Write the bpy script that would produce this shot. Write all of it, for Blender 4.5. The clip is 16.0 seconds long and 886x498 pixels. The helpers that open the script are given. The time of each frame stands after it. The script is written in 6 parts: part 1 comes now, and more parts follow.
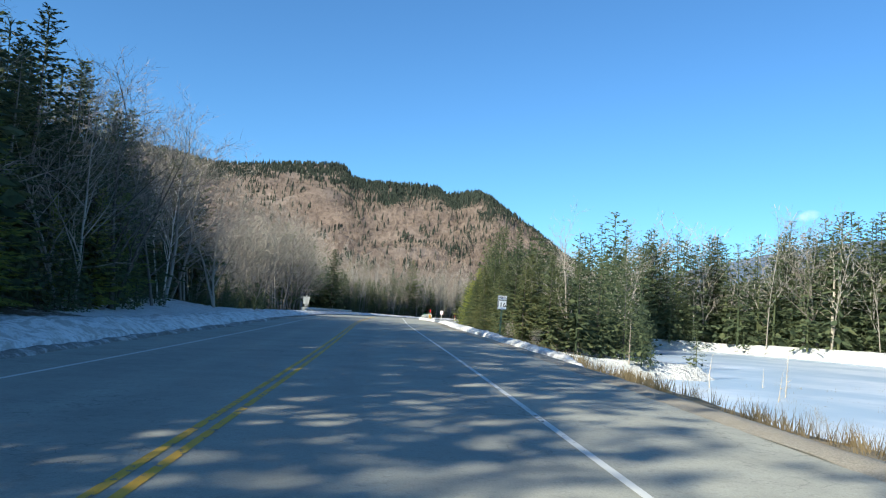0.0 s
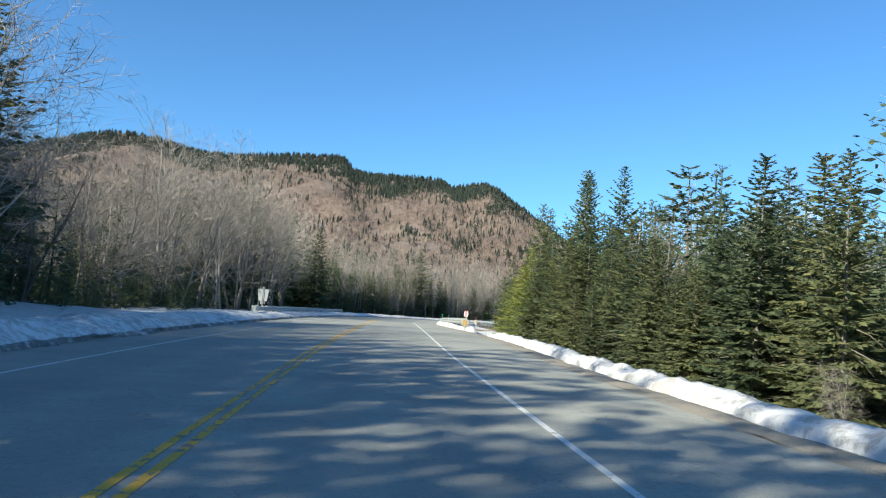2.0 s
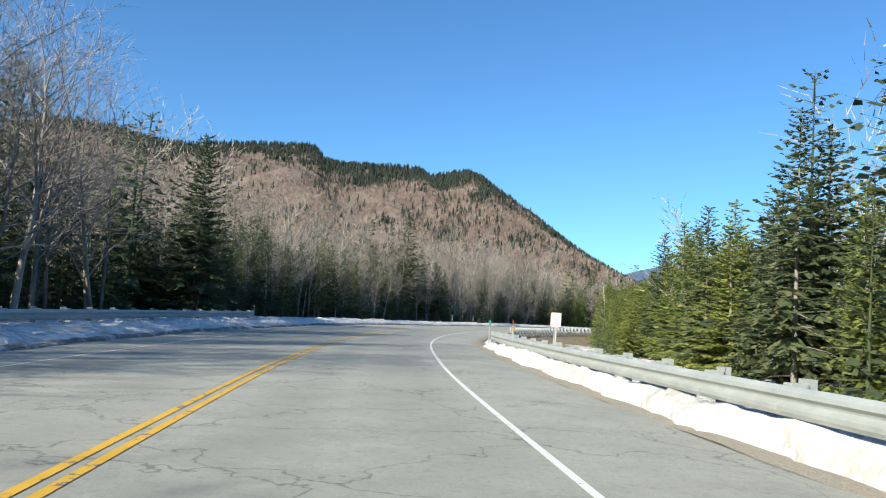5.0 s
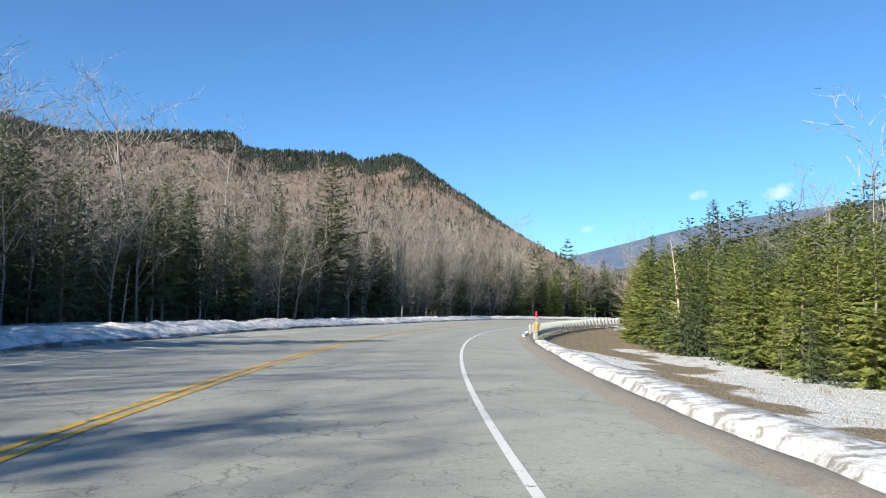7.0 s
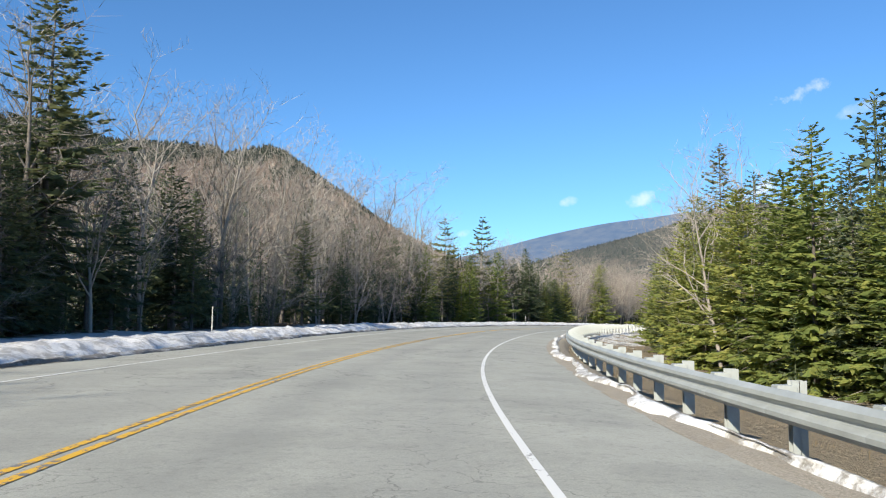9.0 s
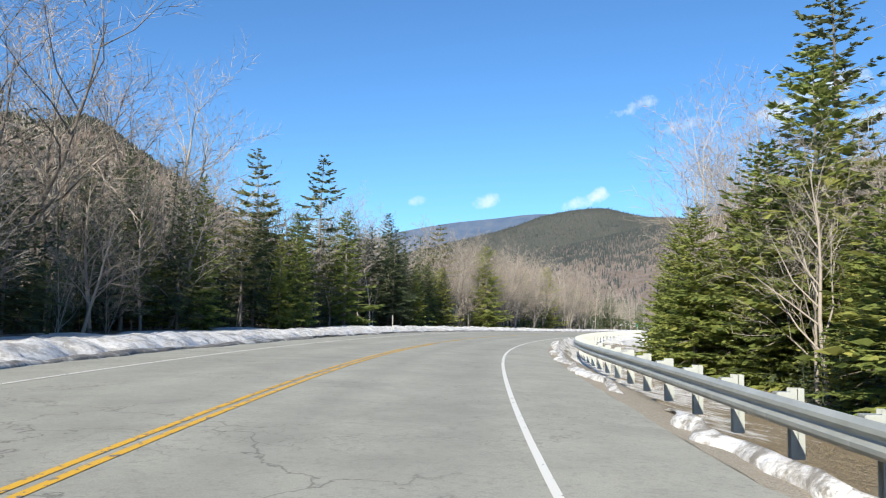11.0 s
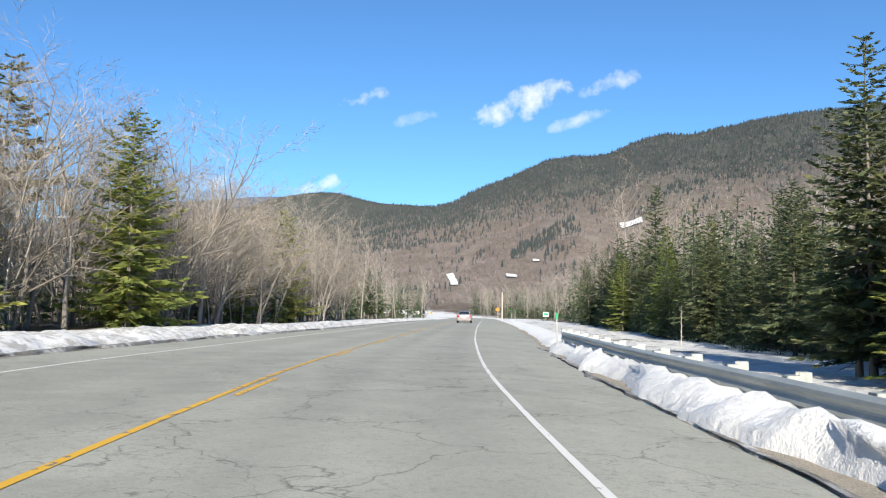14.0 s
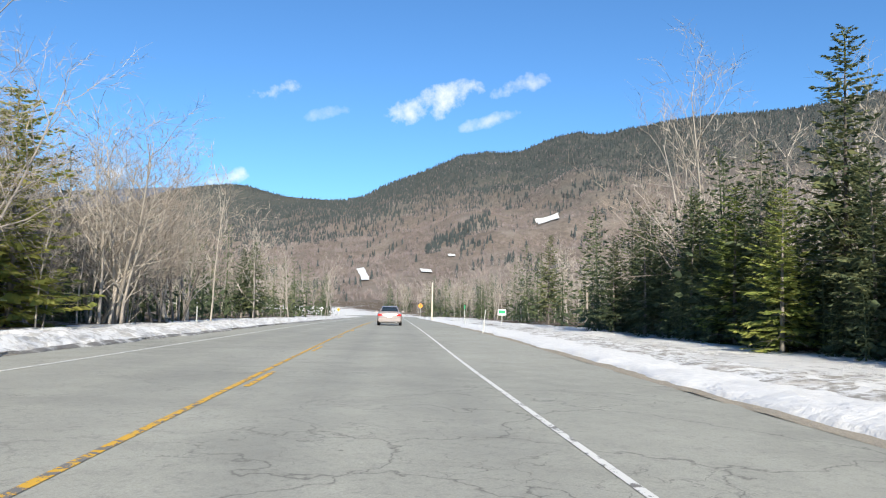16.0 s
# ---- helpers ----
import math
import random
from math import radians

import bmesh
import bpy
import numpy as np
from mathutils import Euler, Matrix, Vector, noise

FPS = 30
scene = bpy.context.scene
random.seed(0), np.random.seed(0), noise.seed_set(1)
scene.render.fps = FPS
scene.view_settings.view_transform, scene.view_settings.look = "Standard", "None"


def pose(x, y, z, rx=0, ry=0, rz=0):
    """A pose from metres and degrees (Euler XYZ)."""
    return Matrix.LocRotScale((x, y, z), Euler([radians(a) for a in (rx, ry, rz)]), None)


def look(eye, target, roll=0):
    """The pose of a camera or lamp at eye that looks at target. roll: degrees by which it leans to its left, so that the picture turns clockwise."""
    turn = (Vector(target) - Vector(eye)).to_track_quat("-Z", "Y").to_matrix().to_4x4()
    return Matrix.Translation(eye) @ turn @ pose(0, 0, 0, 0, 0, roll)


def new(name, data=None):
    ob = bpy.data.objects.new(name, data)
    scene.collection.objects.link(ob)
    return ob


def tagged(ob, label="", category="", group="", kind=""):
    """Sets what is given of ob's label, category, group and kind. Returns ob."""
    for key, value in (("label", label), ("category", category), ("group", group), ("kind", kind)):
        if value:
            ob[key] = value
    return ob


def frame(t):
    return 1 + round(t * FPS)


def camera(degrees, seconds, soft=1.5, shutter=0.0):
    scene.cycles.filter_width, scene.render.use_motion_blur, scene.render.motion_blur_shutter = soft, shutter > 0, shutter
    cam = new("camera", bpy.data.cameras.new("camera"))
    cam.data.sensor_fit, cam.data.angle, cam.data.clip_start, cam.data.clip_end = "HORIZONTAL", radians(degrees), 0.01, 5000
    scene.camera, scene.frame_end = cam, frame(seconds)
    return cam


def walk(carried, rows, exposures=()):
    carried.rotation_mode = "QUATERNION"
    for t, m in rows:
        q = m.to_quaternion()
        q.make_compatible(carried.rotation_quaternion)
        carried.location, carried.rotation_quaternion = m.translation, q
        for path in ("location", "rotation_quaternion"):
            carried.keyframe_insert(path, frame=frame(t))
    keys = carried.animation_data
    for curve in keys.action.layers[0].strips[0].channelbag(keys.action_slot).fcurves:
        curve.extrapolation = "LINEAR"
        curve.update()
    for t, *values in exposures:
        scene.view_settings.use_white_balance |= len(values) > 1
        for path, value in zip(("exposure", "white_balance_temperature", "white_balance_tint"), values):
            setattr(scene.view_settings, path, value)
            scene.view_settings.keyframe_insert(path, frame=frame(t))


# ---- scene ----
cam = camera(60.4, 16.0, soft=1.15)
# t, x, y, z, yaw, pitch, roll
PATH = [
    (0.0, 0.00, -0.00, 1.30, 0.23, 4.97, 3.94),
    (0.5, -0.62, 8.46, 1.36, 0.17, 4.74, 3.98),
    (1.0, -1.28, 17.01, 1.43, 0.20, 4.66, 4.05),
    (1.5, -1.98, 25.72, 1.50, 0.30, 4.69, 3.95),
    (2.0, -2.71, 34.67, 1.57, 0.34, 4.83, 4.22),
    (2.5, -3.44, 43.82, 1.66, 0.26, 5.08, 4.40),
    (3.0, -4.09, 53.08, 1.74, 0.07, 5.29, 4.40),
    (3.5, -4.62, 62.44, 1.79, -0.15, 5.39, 4.26),
    (4.0, -5.10, 71.68, 1.77, -0.40, 5.31, 4.17),
    (4.5, -5.58, 80.72, 1.75, -0.85, 5.10, 3.94),
    (5.0, -6.06, 89.56, 1.72, -1.52, 4.77, 3.55),
    (5.5, -6.46, 98.28, 1.68, -2.42, 4.43, 3.05),
    (6.0, -6.66, 106.96, 1.62, -3.60, 4.20, 2.49),
    (6.5, -6.58, 115.68, 1.55, -5.07, 4.20, 1.91),
    (7.0, -6.20, 124.45, 1.46, -6.85, 4.42, 1.30),
    (7.5, -5.45, 133.29, 1.39, -8.68, 4.62, 0.91),
    (8.0, -4.32, 142.31, 1.34, -10.70, 4.68, 0.81),
    (8.5, -2.95, 151.47, 1.32, -13.27, 4.74, 0.63),
    (9.0, -1.02, 160.57, 1.31, -16.07, 4.88, 0.61),
    (9.5, 1.40, 169.55, 1.30, -18.97, 5.01, 0.72),
    (10.0, 4.41, 178.54, 1.32, -21.82, 5.04, 0.85),
    (10.5, 8.01, 187.53, 1.37, -24.64, 4.97, 1.00),
    (11.0, 12.10, 196.41, 1.41, -27.53, 4.86, 1.11),
    (11.5, 16.57, 205.07, 1.42, -30.59, 4.75, 1.13),
    (12.0, 21.30, 213.39, 1.35, -33.94, 4.70, 1.00),
    (12.5, 26.31, 221.38, 1.21, -37.58, 4.71, 0.73),
    (13.0, 31.76, 228.78, 1.11, -41.38, 4.68, 0.79),
    (13.5, 37.60, 235.75, 1.05, -44.85, 4.45, 0.89),
    (14.0, 43.85, 242.44, 0.98, -47.68, 4.11, 0.71),
    (14.5, 50.30, 248.79, 0.85, -50.08, 3.88, 0.74),
    (15.0, 56.92, 254.85, 0.72, -51.87, 3.92, 0.84),
    (15.5, 63.49, 260.78, 0.59, -53.33, 3.97, 1.02),
    (16.0, 70.09, 266.55, 0.47, -54.43, 4.02, 1.06),
]
walk(cam, [(t, pose(x, y, z, 90 + pitch, 0, yaw) @ pose(0, 0, 0, 0, 0, roll)) for t, x, y, z, yaw, pitch, roll in PATH],
     exposures=[(0.0, 1.0, 6400, 4), (3.0, 1.02, 6400, 4), (5.5, 0.9, 6450, 7), (11.0, 0.84, 6500, 10), (16.0, 0.82, 6500, 10)])

# ------------------------------------------------------------------ light
SUN_AZ, SUN_EL = 226.0, 29.0          # degrees clockwise from +y, degrees above the horizon
SUN_DIR = Vector((math.sin(radians(SUN_AZ)) * math.cos(radians(SUN_EL)), math.cos(radians(SUN_AZ)) * math.cos(radians(SUN_EL)), math.sin(radians(SUN_EL))))
sun = new("sun", bpy.data.lights.new("sun", "SUN"))
sun.data.energy, sun.data.angle, sun.data.color = 4.8, radians(0.55), (1.0, 0.92, 0.77)
sun.matrix_world = look((0, 0, 60), Vector((0, 0, 60)) - SUN_DIR)

CLOUDS = [  # direction x, y, z; half width, half height; density
    (0.645, 0.718, 0.262, 0.032, 0.013, 0.85), (0.690, 0.683, 0.238, 0.028, 0.009, 0.40), (0.775, 0.577, 0.256, 0.060, 0.022, 1.0),
    (0.817, 0.528, 0.232, 0.045, 0.009, 0.6), (0.837, 0.469, 0.281, 0.040, 0.012, 0.7), (0.612, 0.776, 0.150, 0.035, 0.010, 0.9),
    (0.505, 0.850, 0.148, 0.024, 0.010, 0.7), (0.427, 0.892, 0.146, 0.012, 0.008, 0.6), (0.300, 0.945, 0.105, 0.014, 0.006, 0.6),
]


def build_world():
    w = bpy.data.worlds.new("sky")
    scene.world = w
    w.use_nodes = True
    nt = w.node_tree
    nt.nodes.clear()
    N = lambda k: nt.nodes.new(k)
    L = nt.links.new
    out, bg, sky = N("ShaderNodeOutputWorld"), N("ShaderNodeBackground"), N("ShaderNodeTexSky")
    sky.sky_type, sky.sun_disc = "NISHITA", False
    sky.sun_elevation, sky.sun_rotation = radians(SUN_EL), radians(SUN_AZ)
    sky.altitude, sky.air_density, sky.dust_density, sky.ozone_density = 900, 1.0, 0.7, 3.0
    bg.inputs["Strength"].default_value = 0.085
    tc = N("ShaderNodeTexCoord")
    nz = N("ShaderNodeTexNoise")
    nz.inputs["Scale"].default_value, nz.inputs["Detail"].default_value, nz.inputs["Roughness"].default_value = 26, 7, 0.62
    L(tc.outputs["Generated"], nz.inputs["Vector"])
    total = None
    for x, y, z, a, b, dens in CLOUDS:
        c = Vector((x, y, z)).normalized()
        side = Vector((c.y, -c.x, 0)).normalized()
        up = side.cross(c)
        side, up = side * math.cos(0.3) + up * math.sin(0.3), up * math.cos(0.3) - side * math.sin(0.3)
        parts = []
        for axis, half in ((side, a), (up, b)):
            d = N("ShaderNodeVectorMath")
            d.operation = "DOT_PRODUCT"
            L(tc.outputs["Generated"], d.inputs[0])
            d.inputs[1].default_value = axis / half
            m = N("ShaderNodeMath")
            m.operation = "POWER"
            L(d.outputs["Value"], m.inputs[0])
            m.inputs[1].default_value = 2
            parts.append(m)
        add = N("ShaderNodeMath")
        L(parts[0].outputs[0], add.inputs[0])
        L(parts[1].outputs[0], add.inputs[1])
        front = N("ShaderNodeVectorMath")
        front.operation = "DOT_PRODUCT"
        L(tc.outputs["Generated"], front.inputs[0])
        front.inputs[1].default_value = c
        gate = N("ShaderNodeMath")
        gate.operation = "GREATER_THAN"
        L(front.outputs["Value"], gate.inputs[0])
        gate.inputs[1].default_value = 0.5
        edge = N("ShaderNodeMath")
        edge.operation = "MULTIPLY_ADD"        # noise * 4.2 - distance
        L(nz.outputs["Fac"], edge.inputs[0])
        edge.inputs[1].default_value = 5.0
        neg = N("ShaderNodeMath")
        neg.operation = "MULTIPLY"
        L(add.outputs[0], neg.inputs[0])
        neg.inputs[1].default_value = -1.0
        L(neg.outputs[0], edge.inputs[2])
        ramp = N("ShaderNodeMapRange")
        L(edge.outputs[0], ramp.inputs["Value"])
        ramp.inputs["From Min"].default_value, ramp.inputs["From Max"].default_value = 1.55, 3.0
        ramp.inputs["To Max"].default_value = dens
        g = N("ShaderNodeMath")
        g.operation = "MULTIPLY"
        L(ramp.outputs[0], g.inputs[0])
        L(gate.outputs[0], g.inputs[1])
        if total is None:
            total = g
        else:
            mx = N("ShaderNodeMath")
            mx.operation = "MAXIMUM"
            L(total.outputs[0], mx.inputs[0])
            L(g.outputs[0], mx.inputs[1])
            total = mx
    mix = N("ShaderNodeMix")
    mix.data_type = "RGBA"
    L(total.outputs[0], mix.inputs["Factor"])
    mix.inputs[7].default_value = (7.2, 7.6, 8.2, 1)
    tint = N("ShaderNodeMix")                   # the clear winter air's deep blue
    tint.data_type, tint.blend_type = "RGBA", "MULTIPLY"
    tint.inputs[0].default_value = 1.0
    L(sky.outputs["Color"], tint.inputs[6])
    tint.inputs[7].default_value = (0.59, 0.93, 1.18, 1)
    L(tint.outputs[2], mix.inputs[6])
    L(mix.outputs[2], bg.inputs["Color"])
    L(bg.outputs[0], out.inputs["Surface"])


build_world()

# ------------------------------------------------------------------ materials


class Mat:
    """A small helper to write node materials."""

    def __init__(self, name, rough=0.7, metal=0.0, spec=0.5):
        self.m = bpy.data.materials.new(name)
        self.m.use_nodes = True
        self.nt = self.m.node_tree
        self.b = self.nt.nodes["Principled BSDF"]
        self.b.inputs["Roughness"].default_value = rough
        self.b.inputs["Metallic"].default_value = metal
        self.b.inputs["Specular IOR Level"].default_value = spec

    def node(self, kind, **kw):
        n = self.nt.nodes.new(kind)
        for k, v in kw.items():
            n.inputs[k].default_value = v
        return n

    def link(self, a, b):
        self.nt.links.new(a, b)

    def coords(self, which="Object", scale=(1, 1, 1)):
        tc = self.node("ShaderNodeTexCoord")
        mp = self.node("ShaderNodeMapping")
        mp.inputs["Scale"].default_value = scale
        self.link(tc.outputs[which], mp.inputs["Vector"])
        return mp.outputs[0]

    def noise(self, scale, detail=4, rough=0.55, vec=None):
        n = self.node("ShaderNodeTexNoise", Scale=scale, Detail=detail, Roughness=rough)
        if vec is not None:
            self.link(vec, n.inputs["Vector"])
        return n.outputs["Fac"]

    def ramp(self, fac, *stops):
        r = self.node("ShaderNodeValToRGB")
        e = r.color_ramp.elements
        while len(e) < len(stops):
            e.new(0.5)
        for el, (p, c) in zip(e, stops):
            el.position, el.color = p, (*c, 1) if len(c) == 3 else c
        self.link(fac, r.inputs["Fac"])
        return r.outputs["Color"]

    def mix(self, fac, a, b, blend="MIX"):
        n = self.node("ShaderNodeMix")
        n.data_type, n.blend_type = "RGBA", blend
        for v, i in ((fac, 0), (a, 6), (b, 7)):
            if hasattr(v, "is_linked"):
                self.link(v, n.inputs[i])
            else:
                n.inputs[i].default_value = v if i == 0 else (*v, 1)
        return n.outputs[2]

    def math(self, op, a, b=0.0, c=0.0):
        n = self.node("ShaderNodeMath")
        n.operation = op
        for i, v in enumerate((a, b, c)):
            if hasattr(v, "is_linked"):
                self.link(v, n.inputs[i])
            else:
                n.inputs[i].default_value = v
        return n.outputs[0]

    def attr(self, name):
        n = self.node("ShaderNodeAttribute")
        n.attribute_name = name
        return n.outputs["Fac"]

    def color(self, out):
        if hasattr(out, "is_linked"):
            self.link(out, self.b.inputs["Base Color"])
        else:
            self.b.inputs["Base Color"].default_value = (*out, 1)
        return self

    def bump(self, h, strength=0.3, dist=0.02):
        n = self.node("ShaderNodeBump", Strength=strength, Distance=dist)
        self.link(h, n.inputs["Height"])
        self.link(n.outputs[0], self.b.inputs["Normal"])
        return self


def m_asphalt():
    k = Mat("worn_asphalt", 0.85, 0, 0.35)
    v = k.coords()
    big = k.noise(0.12, 3, 0.5, v)
    mid = k.noise(1.3, 5, 0.6, v)
    fine = k.noise(60, 3, 0.7, v)
    base = k.ramp(mid, (0.25, (0.300, 0.302, 0.260)), (0.75, (0.412, 0.414, 0.356)))
    base = k.mix(k.ramp(big, (0.35, (0, 0, 0)), (0.7, (0.55, 0.55, 0.55))), base, (0.468, 0.466, 0.400))
    base = k.mix(k.ramp(k.noise(0.45, 6, 0.7, v), (0.5, (0, 0, 0)), (0.66, (0.6, 0.6, 0.6))), base, (0.270, 0.271, 0.235))
    base = k.mix(k.ramp(fine, (0.3, (0.5, 0.5, 0.5)), (0.7, (0, 0, 0))), base, (0.158, 0.158, 0.148))
    base = k.mix(k.ramp(k.noise(11, 5, 0.75, v), (0.52, (0, 0, 0)), (0.72, (0.5, 0.5, 0.5))), base, (0.135, 0.135, 0.126))
    # wheel tracks, darker and smoother
    trk = k.attr("track")
    base = k.mix(k.math("MULTIPLY", trk, 0.30), base, (0.170, 0.170, 0.160))
    # two nets of fine broken cracks, one coarse, one close
    for scale, width, share, lo, hi, dark in ((0.42, 0.009, 0.07, 0.45, 0.55, 0.6), (1.7, 0.016, 0.4, 0.52, 0.60, 0.55)):
        vo = k.node("ShaderNodeTexVoronoi", Scale=scale)
        vo.feature = "DISTANCE_TO_EDGE"
        wob = k.node("ShaderNodeVectorMath")
        nn = k.node("ShaderNodeTexNoise", Scale=1.9, Detail=6)
        k.link(v, nn.inputs["Vector"])
        k.link(v, wob.inputs[0])
        k.link(nn.outputs["Color"], wob.inputs[1])
        k.link(wob.outputs[0], vo.inputs["Vector"])
        crack = k.ramp(vo.outputs["Distance"], (0.0, (1, 1, 1)), (width, (0, 0, 0)))
        crack = k.math("MULTIPLY", crack, k.ramp(k.noise(share, 3, 0.6, v), (lo, (0, 0, 0)), (hi, (1, 1, 1))))
        base = k.mix(k.math("MULTIPLY", crack, dark), base, (0.05, 0.05, 0.048))
    k.color(base)
    return k.bump(fine, 0.35, 0.006).m


def m_paint(name, col, wear):
    k = Mat(name, 0.7, 0, 0.4)
    v = k.coords()
    n = k.noise(7, 6, 0.7, v)
    n2 = k.noise(0.08, 2, 0.5, v)
    lim = k.math("MULTIPLY_ADD", n2, wear, 0.02)
    worn = k.math("GREATER_THAN", k.math("SUBTRACT", k.math("ADD", lim, 0.14), n), -0.12)
    k.color(k.mix(worn, col, (0.17, 0.165, 0.155)))
    return k.m


def m_snow(name="snow", dirt=0.3):
    k = Mat(name, 0.62, 0, 0.3)
    v = k.coords()
    n1, n2, n3 = k.noise(0.9, 6, 0.65, v), k.noise(6, 5, 0.6, v), k.noise(45, 3, 0.6, v)
    c = k.ramp(n2, (0.3, (0.635, 0.64, 0.64)), (0.6, (0.765, 0.76, 0.74)))
    c = k.mix(k.math("MULTIPLY", k.ramp(n1, (0.52, (0, 0, 0)), (0.72, (1, 1, 1))), dirt), c, (0.42, 0.38, 0.33))
    if dirt > 0.3:                              # grit thrown by the plough
        c = k.mix(k.math("MULTIPLY", k.ramp(k.noise(2.6, 7, 0.72, v), (0.47, (0, 0, 0)), (0.57, (1, 1, 1))), dirt if dirt > 0.6 else dirt * 0.8), c, (0.27, 0.25, 0.215))
    k.color(c)
    k.b.inputs["Subsurface Weight"].default_value = 0.0
    h = k.math("MULTIPLY_ADD", n3, 0.15, k.math("MULTIPLY_ADD", n2, 0.5, n1))
    return k.bump(h, 0.6, 0.12).m


def m_ground():
    k = Mat("roadside_ground", 0.9, 0, 0.2)
    v = k.coords()
    n1, n2, n3 = k.noise(0.22, 5, 0.6, v), k.noise(2.2, 6, 0.65, v), k.noise(14, 4, 0.65, v)
    snow = k.ramp(n2, (0.3, (0.635, 0.64, 0.64)), (0.6, (0.765, 0.76, 0.74)))
    soil = k.ramp(n3, (0.3, (0.055, 0.040, 0.028)), (0.7, (0.16, 0.118, 0.080)))
    grass = k.ramp(n3, (0.3, (0.19, 0.155, 0.105)), (0.7, (0.37, 0.30, 0.20)))
    cover, dry = k.attr("snow"), k.attr("grass")
    base = k.mix(dry, soil, grass)
    edge = k.math("ADD", k.math("MULTIPLY_ADD", n1, 0.9, -0.45), k.math("MULTIPLY_ADD", n2, 0.7, -0.35))
    fac = k.math("SMOOTH_MIN", 1.0, k.math("MULTIPLY", k.math("SUBTRACT", k.math("ADD", cover, edge), 0.42), 6.0), 0.1)
    fac = k.math("MAXIMUM", fac, 0.0)
    grit = k.ramp(k.noise(0.8, 6, 0.7, v), (0.54, (0, 0, 0)), (0.70, (0.55, 0.55, 0.55)))
    snow = k.mix(grit, snow, (0.36, 0.33, 0.29))
    k.color(k.mix(fac, base, snow))
    return k.bump(k.math("MULTIPLY_ADD", n3, 0.35, k.math("MULTIPLY_ADD", k.noise(5, 4, 0.6, v), 0.7, n2)), 0.9, 0.30).m


def m_ice():
    k = Mat("pond_ice", 0.35, 0, 0.5)
    v = k.coords()
    n1, n2 = k.noise(0.07, 4, 0.6, v), k.noise(0.6, 5, 0.6, v)
    c = k.ramp(n2, (0.3, (0.50, 0.57, 0.66)), (0.65, (0.64, 0.69, 0.75)))
    c = k.mix(k.ramp(n1, (0.42, (0, 0, 0)), (0.58, (0.8, 0.8, 0.8))), c, (0.33, 0.44, 0.55))
    return k.color(c).bump(n2, 0.2, 0.05).m


def m_gravel():
    k = Mat("gravel_verge", 0.92, 0, 0.25)
    v = k.coords()
    n1, n2 = k.noise(3, 6, 0.65, v), k.noise(45, 3, 0.7, v)
    c = k.ramp(n2, (0.3, (0.20, 0.175, 0.14)), (0.7, (0.44, 0.395, 0.32)))
    c = k.mix(k.ramp(n1, (0.5, (0, 0, 0)), (0.7, (0.7, 0.7, 0.7))), c, (0.29, 0.25, 0.19))
    return k.color(c).bump(n2, 0.6, 0.03).m


def varied(name, stops, rough=0.85, island=True, spec=0.2, grain=8.0, trans=0.0):
    """A colour that differs from piece to piece and from tree to tree."""
    k = Mat(name, rough, 0, spec)
    g = k.node("ShaderNodeNewGeometry")
    oi = k.node("ShaderNodeObjectInfo")
    n = k.noise(grain, 3, 0.6, k.coords())
    r = g.outputs["Random Per Island"] if island else oi.outputs["Random"]
    f = k.math("MULTIPLY_ADD", oi.outputs["Random"], 0.35, k.math("MULTIPLY_ADD", r, 0.40, k.math("MULTIPLY", n, 0.35)))
    k.color(k.ramp(f, *stops))
    if trans:                                   # thin needles let light through
        tr = k.node("ShaderNodeBsdfTranslucent")
        mx = k.node("ShaderNodeMixShader", Fac=trans)
        k.link(k.ramp(f, *stops), tr.inputs["Color"])
        k.link(k.b.outputs[0], mx.inputs[1])
        k.link(tr.outputs[0], mx.inputs[2])
        k.link(mx.outputs[0], k.nt.nodes["Material Output"].inputs["Surface"])
    return k.m


def plain(name, col, rough=0.6, metal=0.0, var=0.12, scale=6.0, spec=0.5):
    k = Mat(name, rough, metal, spec)
    n = k.noise(scale, 5, 0.65, k.coords())
    dark = tuple(c * (1 - 2.2 * var) for c in col)
    k.color(k.ramp(n, (0.3, dark), (0.65, col)))
    return k.m


ASPHALT = m_asphalt()
YELLOW = m_paint("yellow_paint", (0.62, 0.36, 0.035), 0.34)
WHITE_LINE = m_paint("white_paint", (0.66, 0.66, 0.63), 0.22)
SNOW, DIRTY_SNOW = m_snow("snow", 0.12), m_snow("ploughed_snow", 0.62)
ICY_CRUST = m_snow("icy_crust", 0.95)
GROUND, ICE, GRAVEL = m_ground(), m_ice(), m_gravel()


def m_slush():
    k = Mat("dirty_slush", 0.7, 0, 0.4)
    v = k.coords()
    n1, n2 = k.noise(1.6, 6, 0.7, v), k.noise(18, 4, 0.65, v)
    c = k.ramp(n2, (0.3, (0.095, 0.090, 0.082)), (0.7, (0.24, 0.232, 0.215)))
    c = k.mix(k.ramp(n1, (0.5, (0, 0, 0)), (0.62, (0.85, 0.85, 0.85))), c, (0.55, 0.55, 0.54))
    return k.color(c).bump(n2, 0.6, 0.03).m


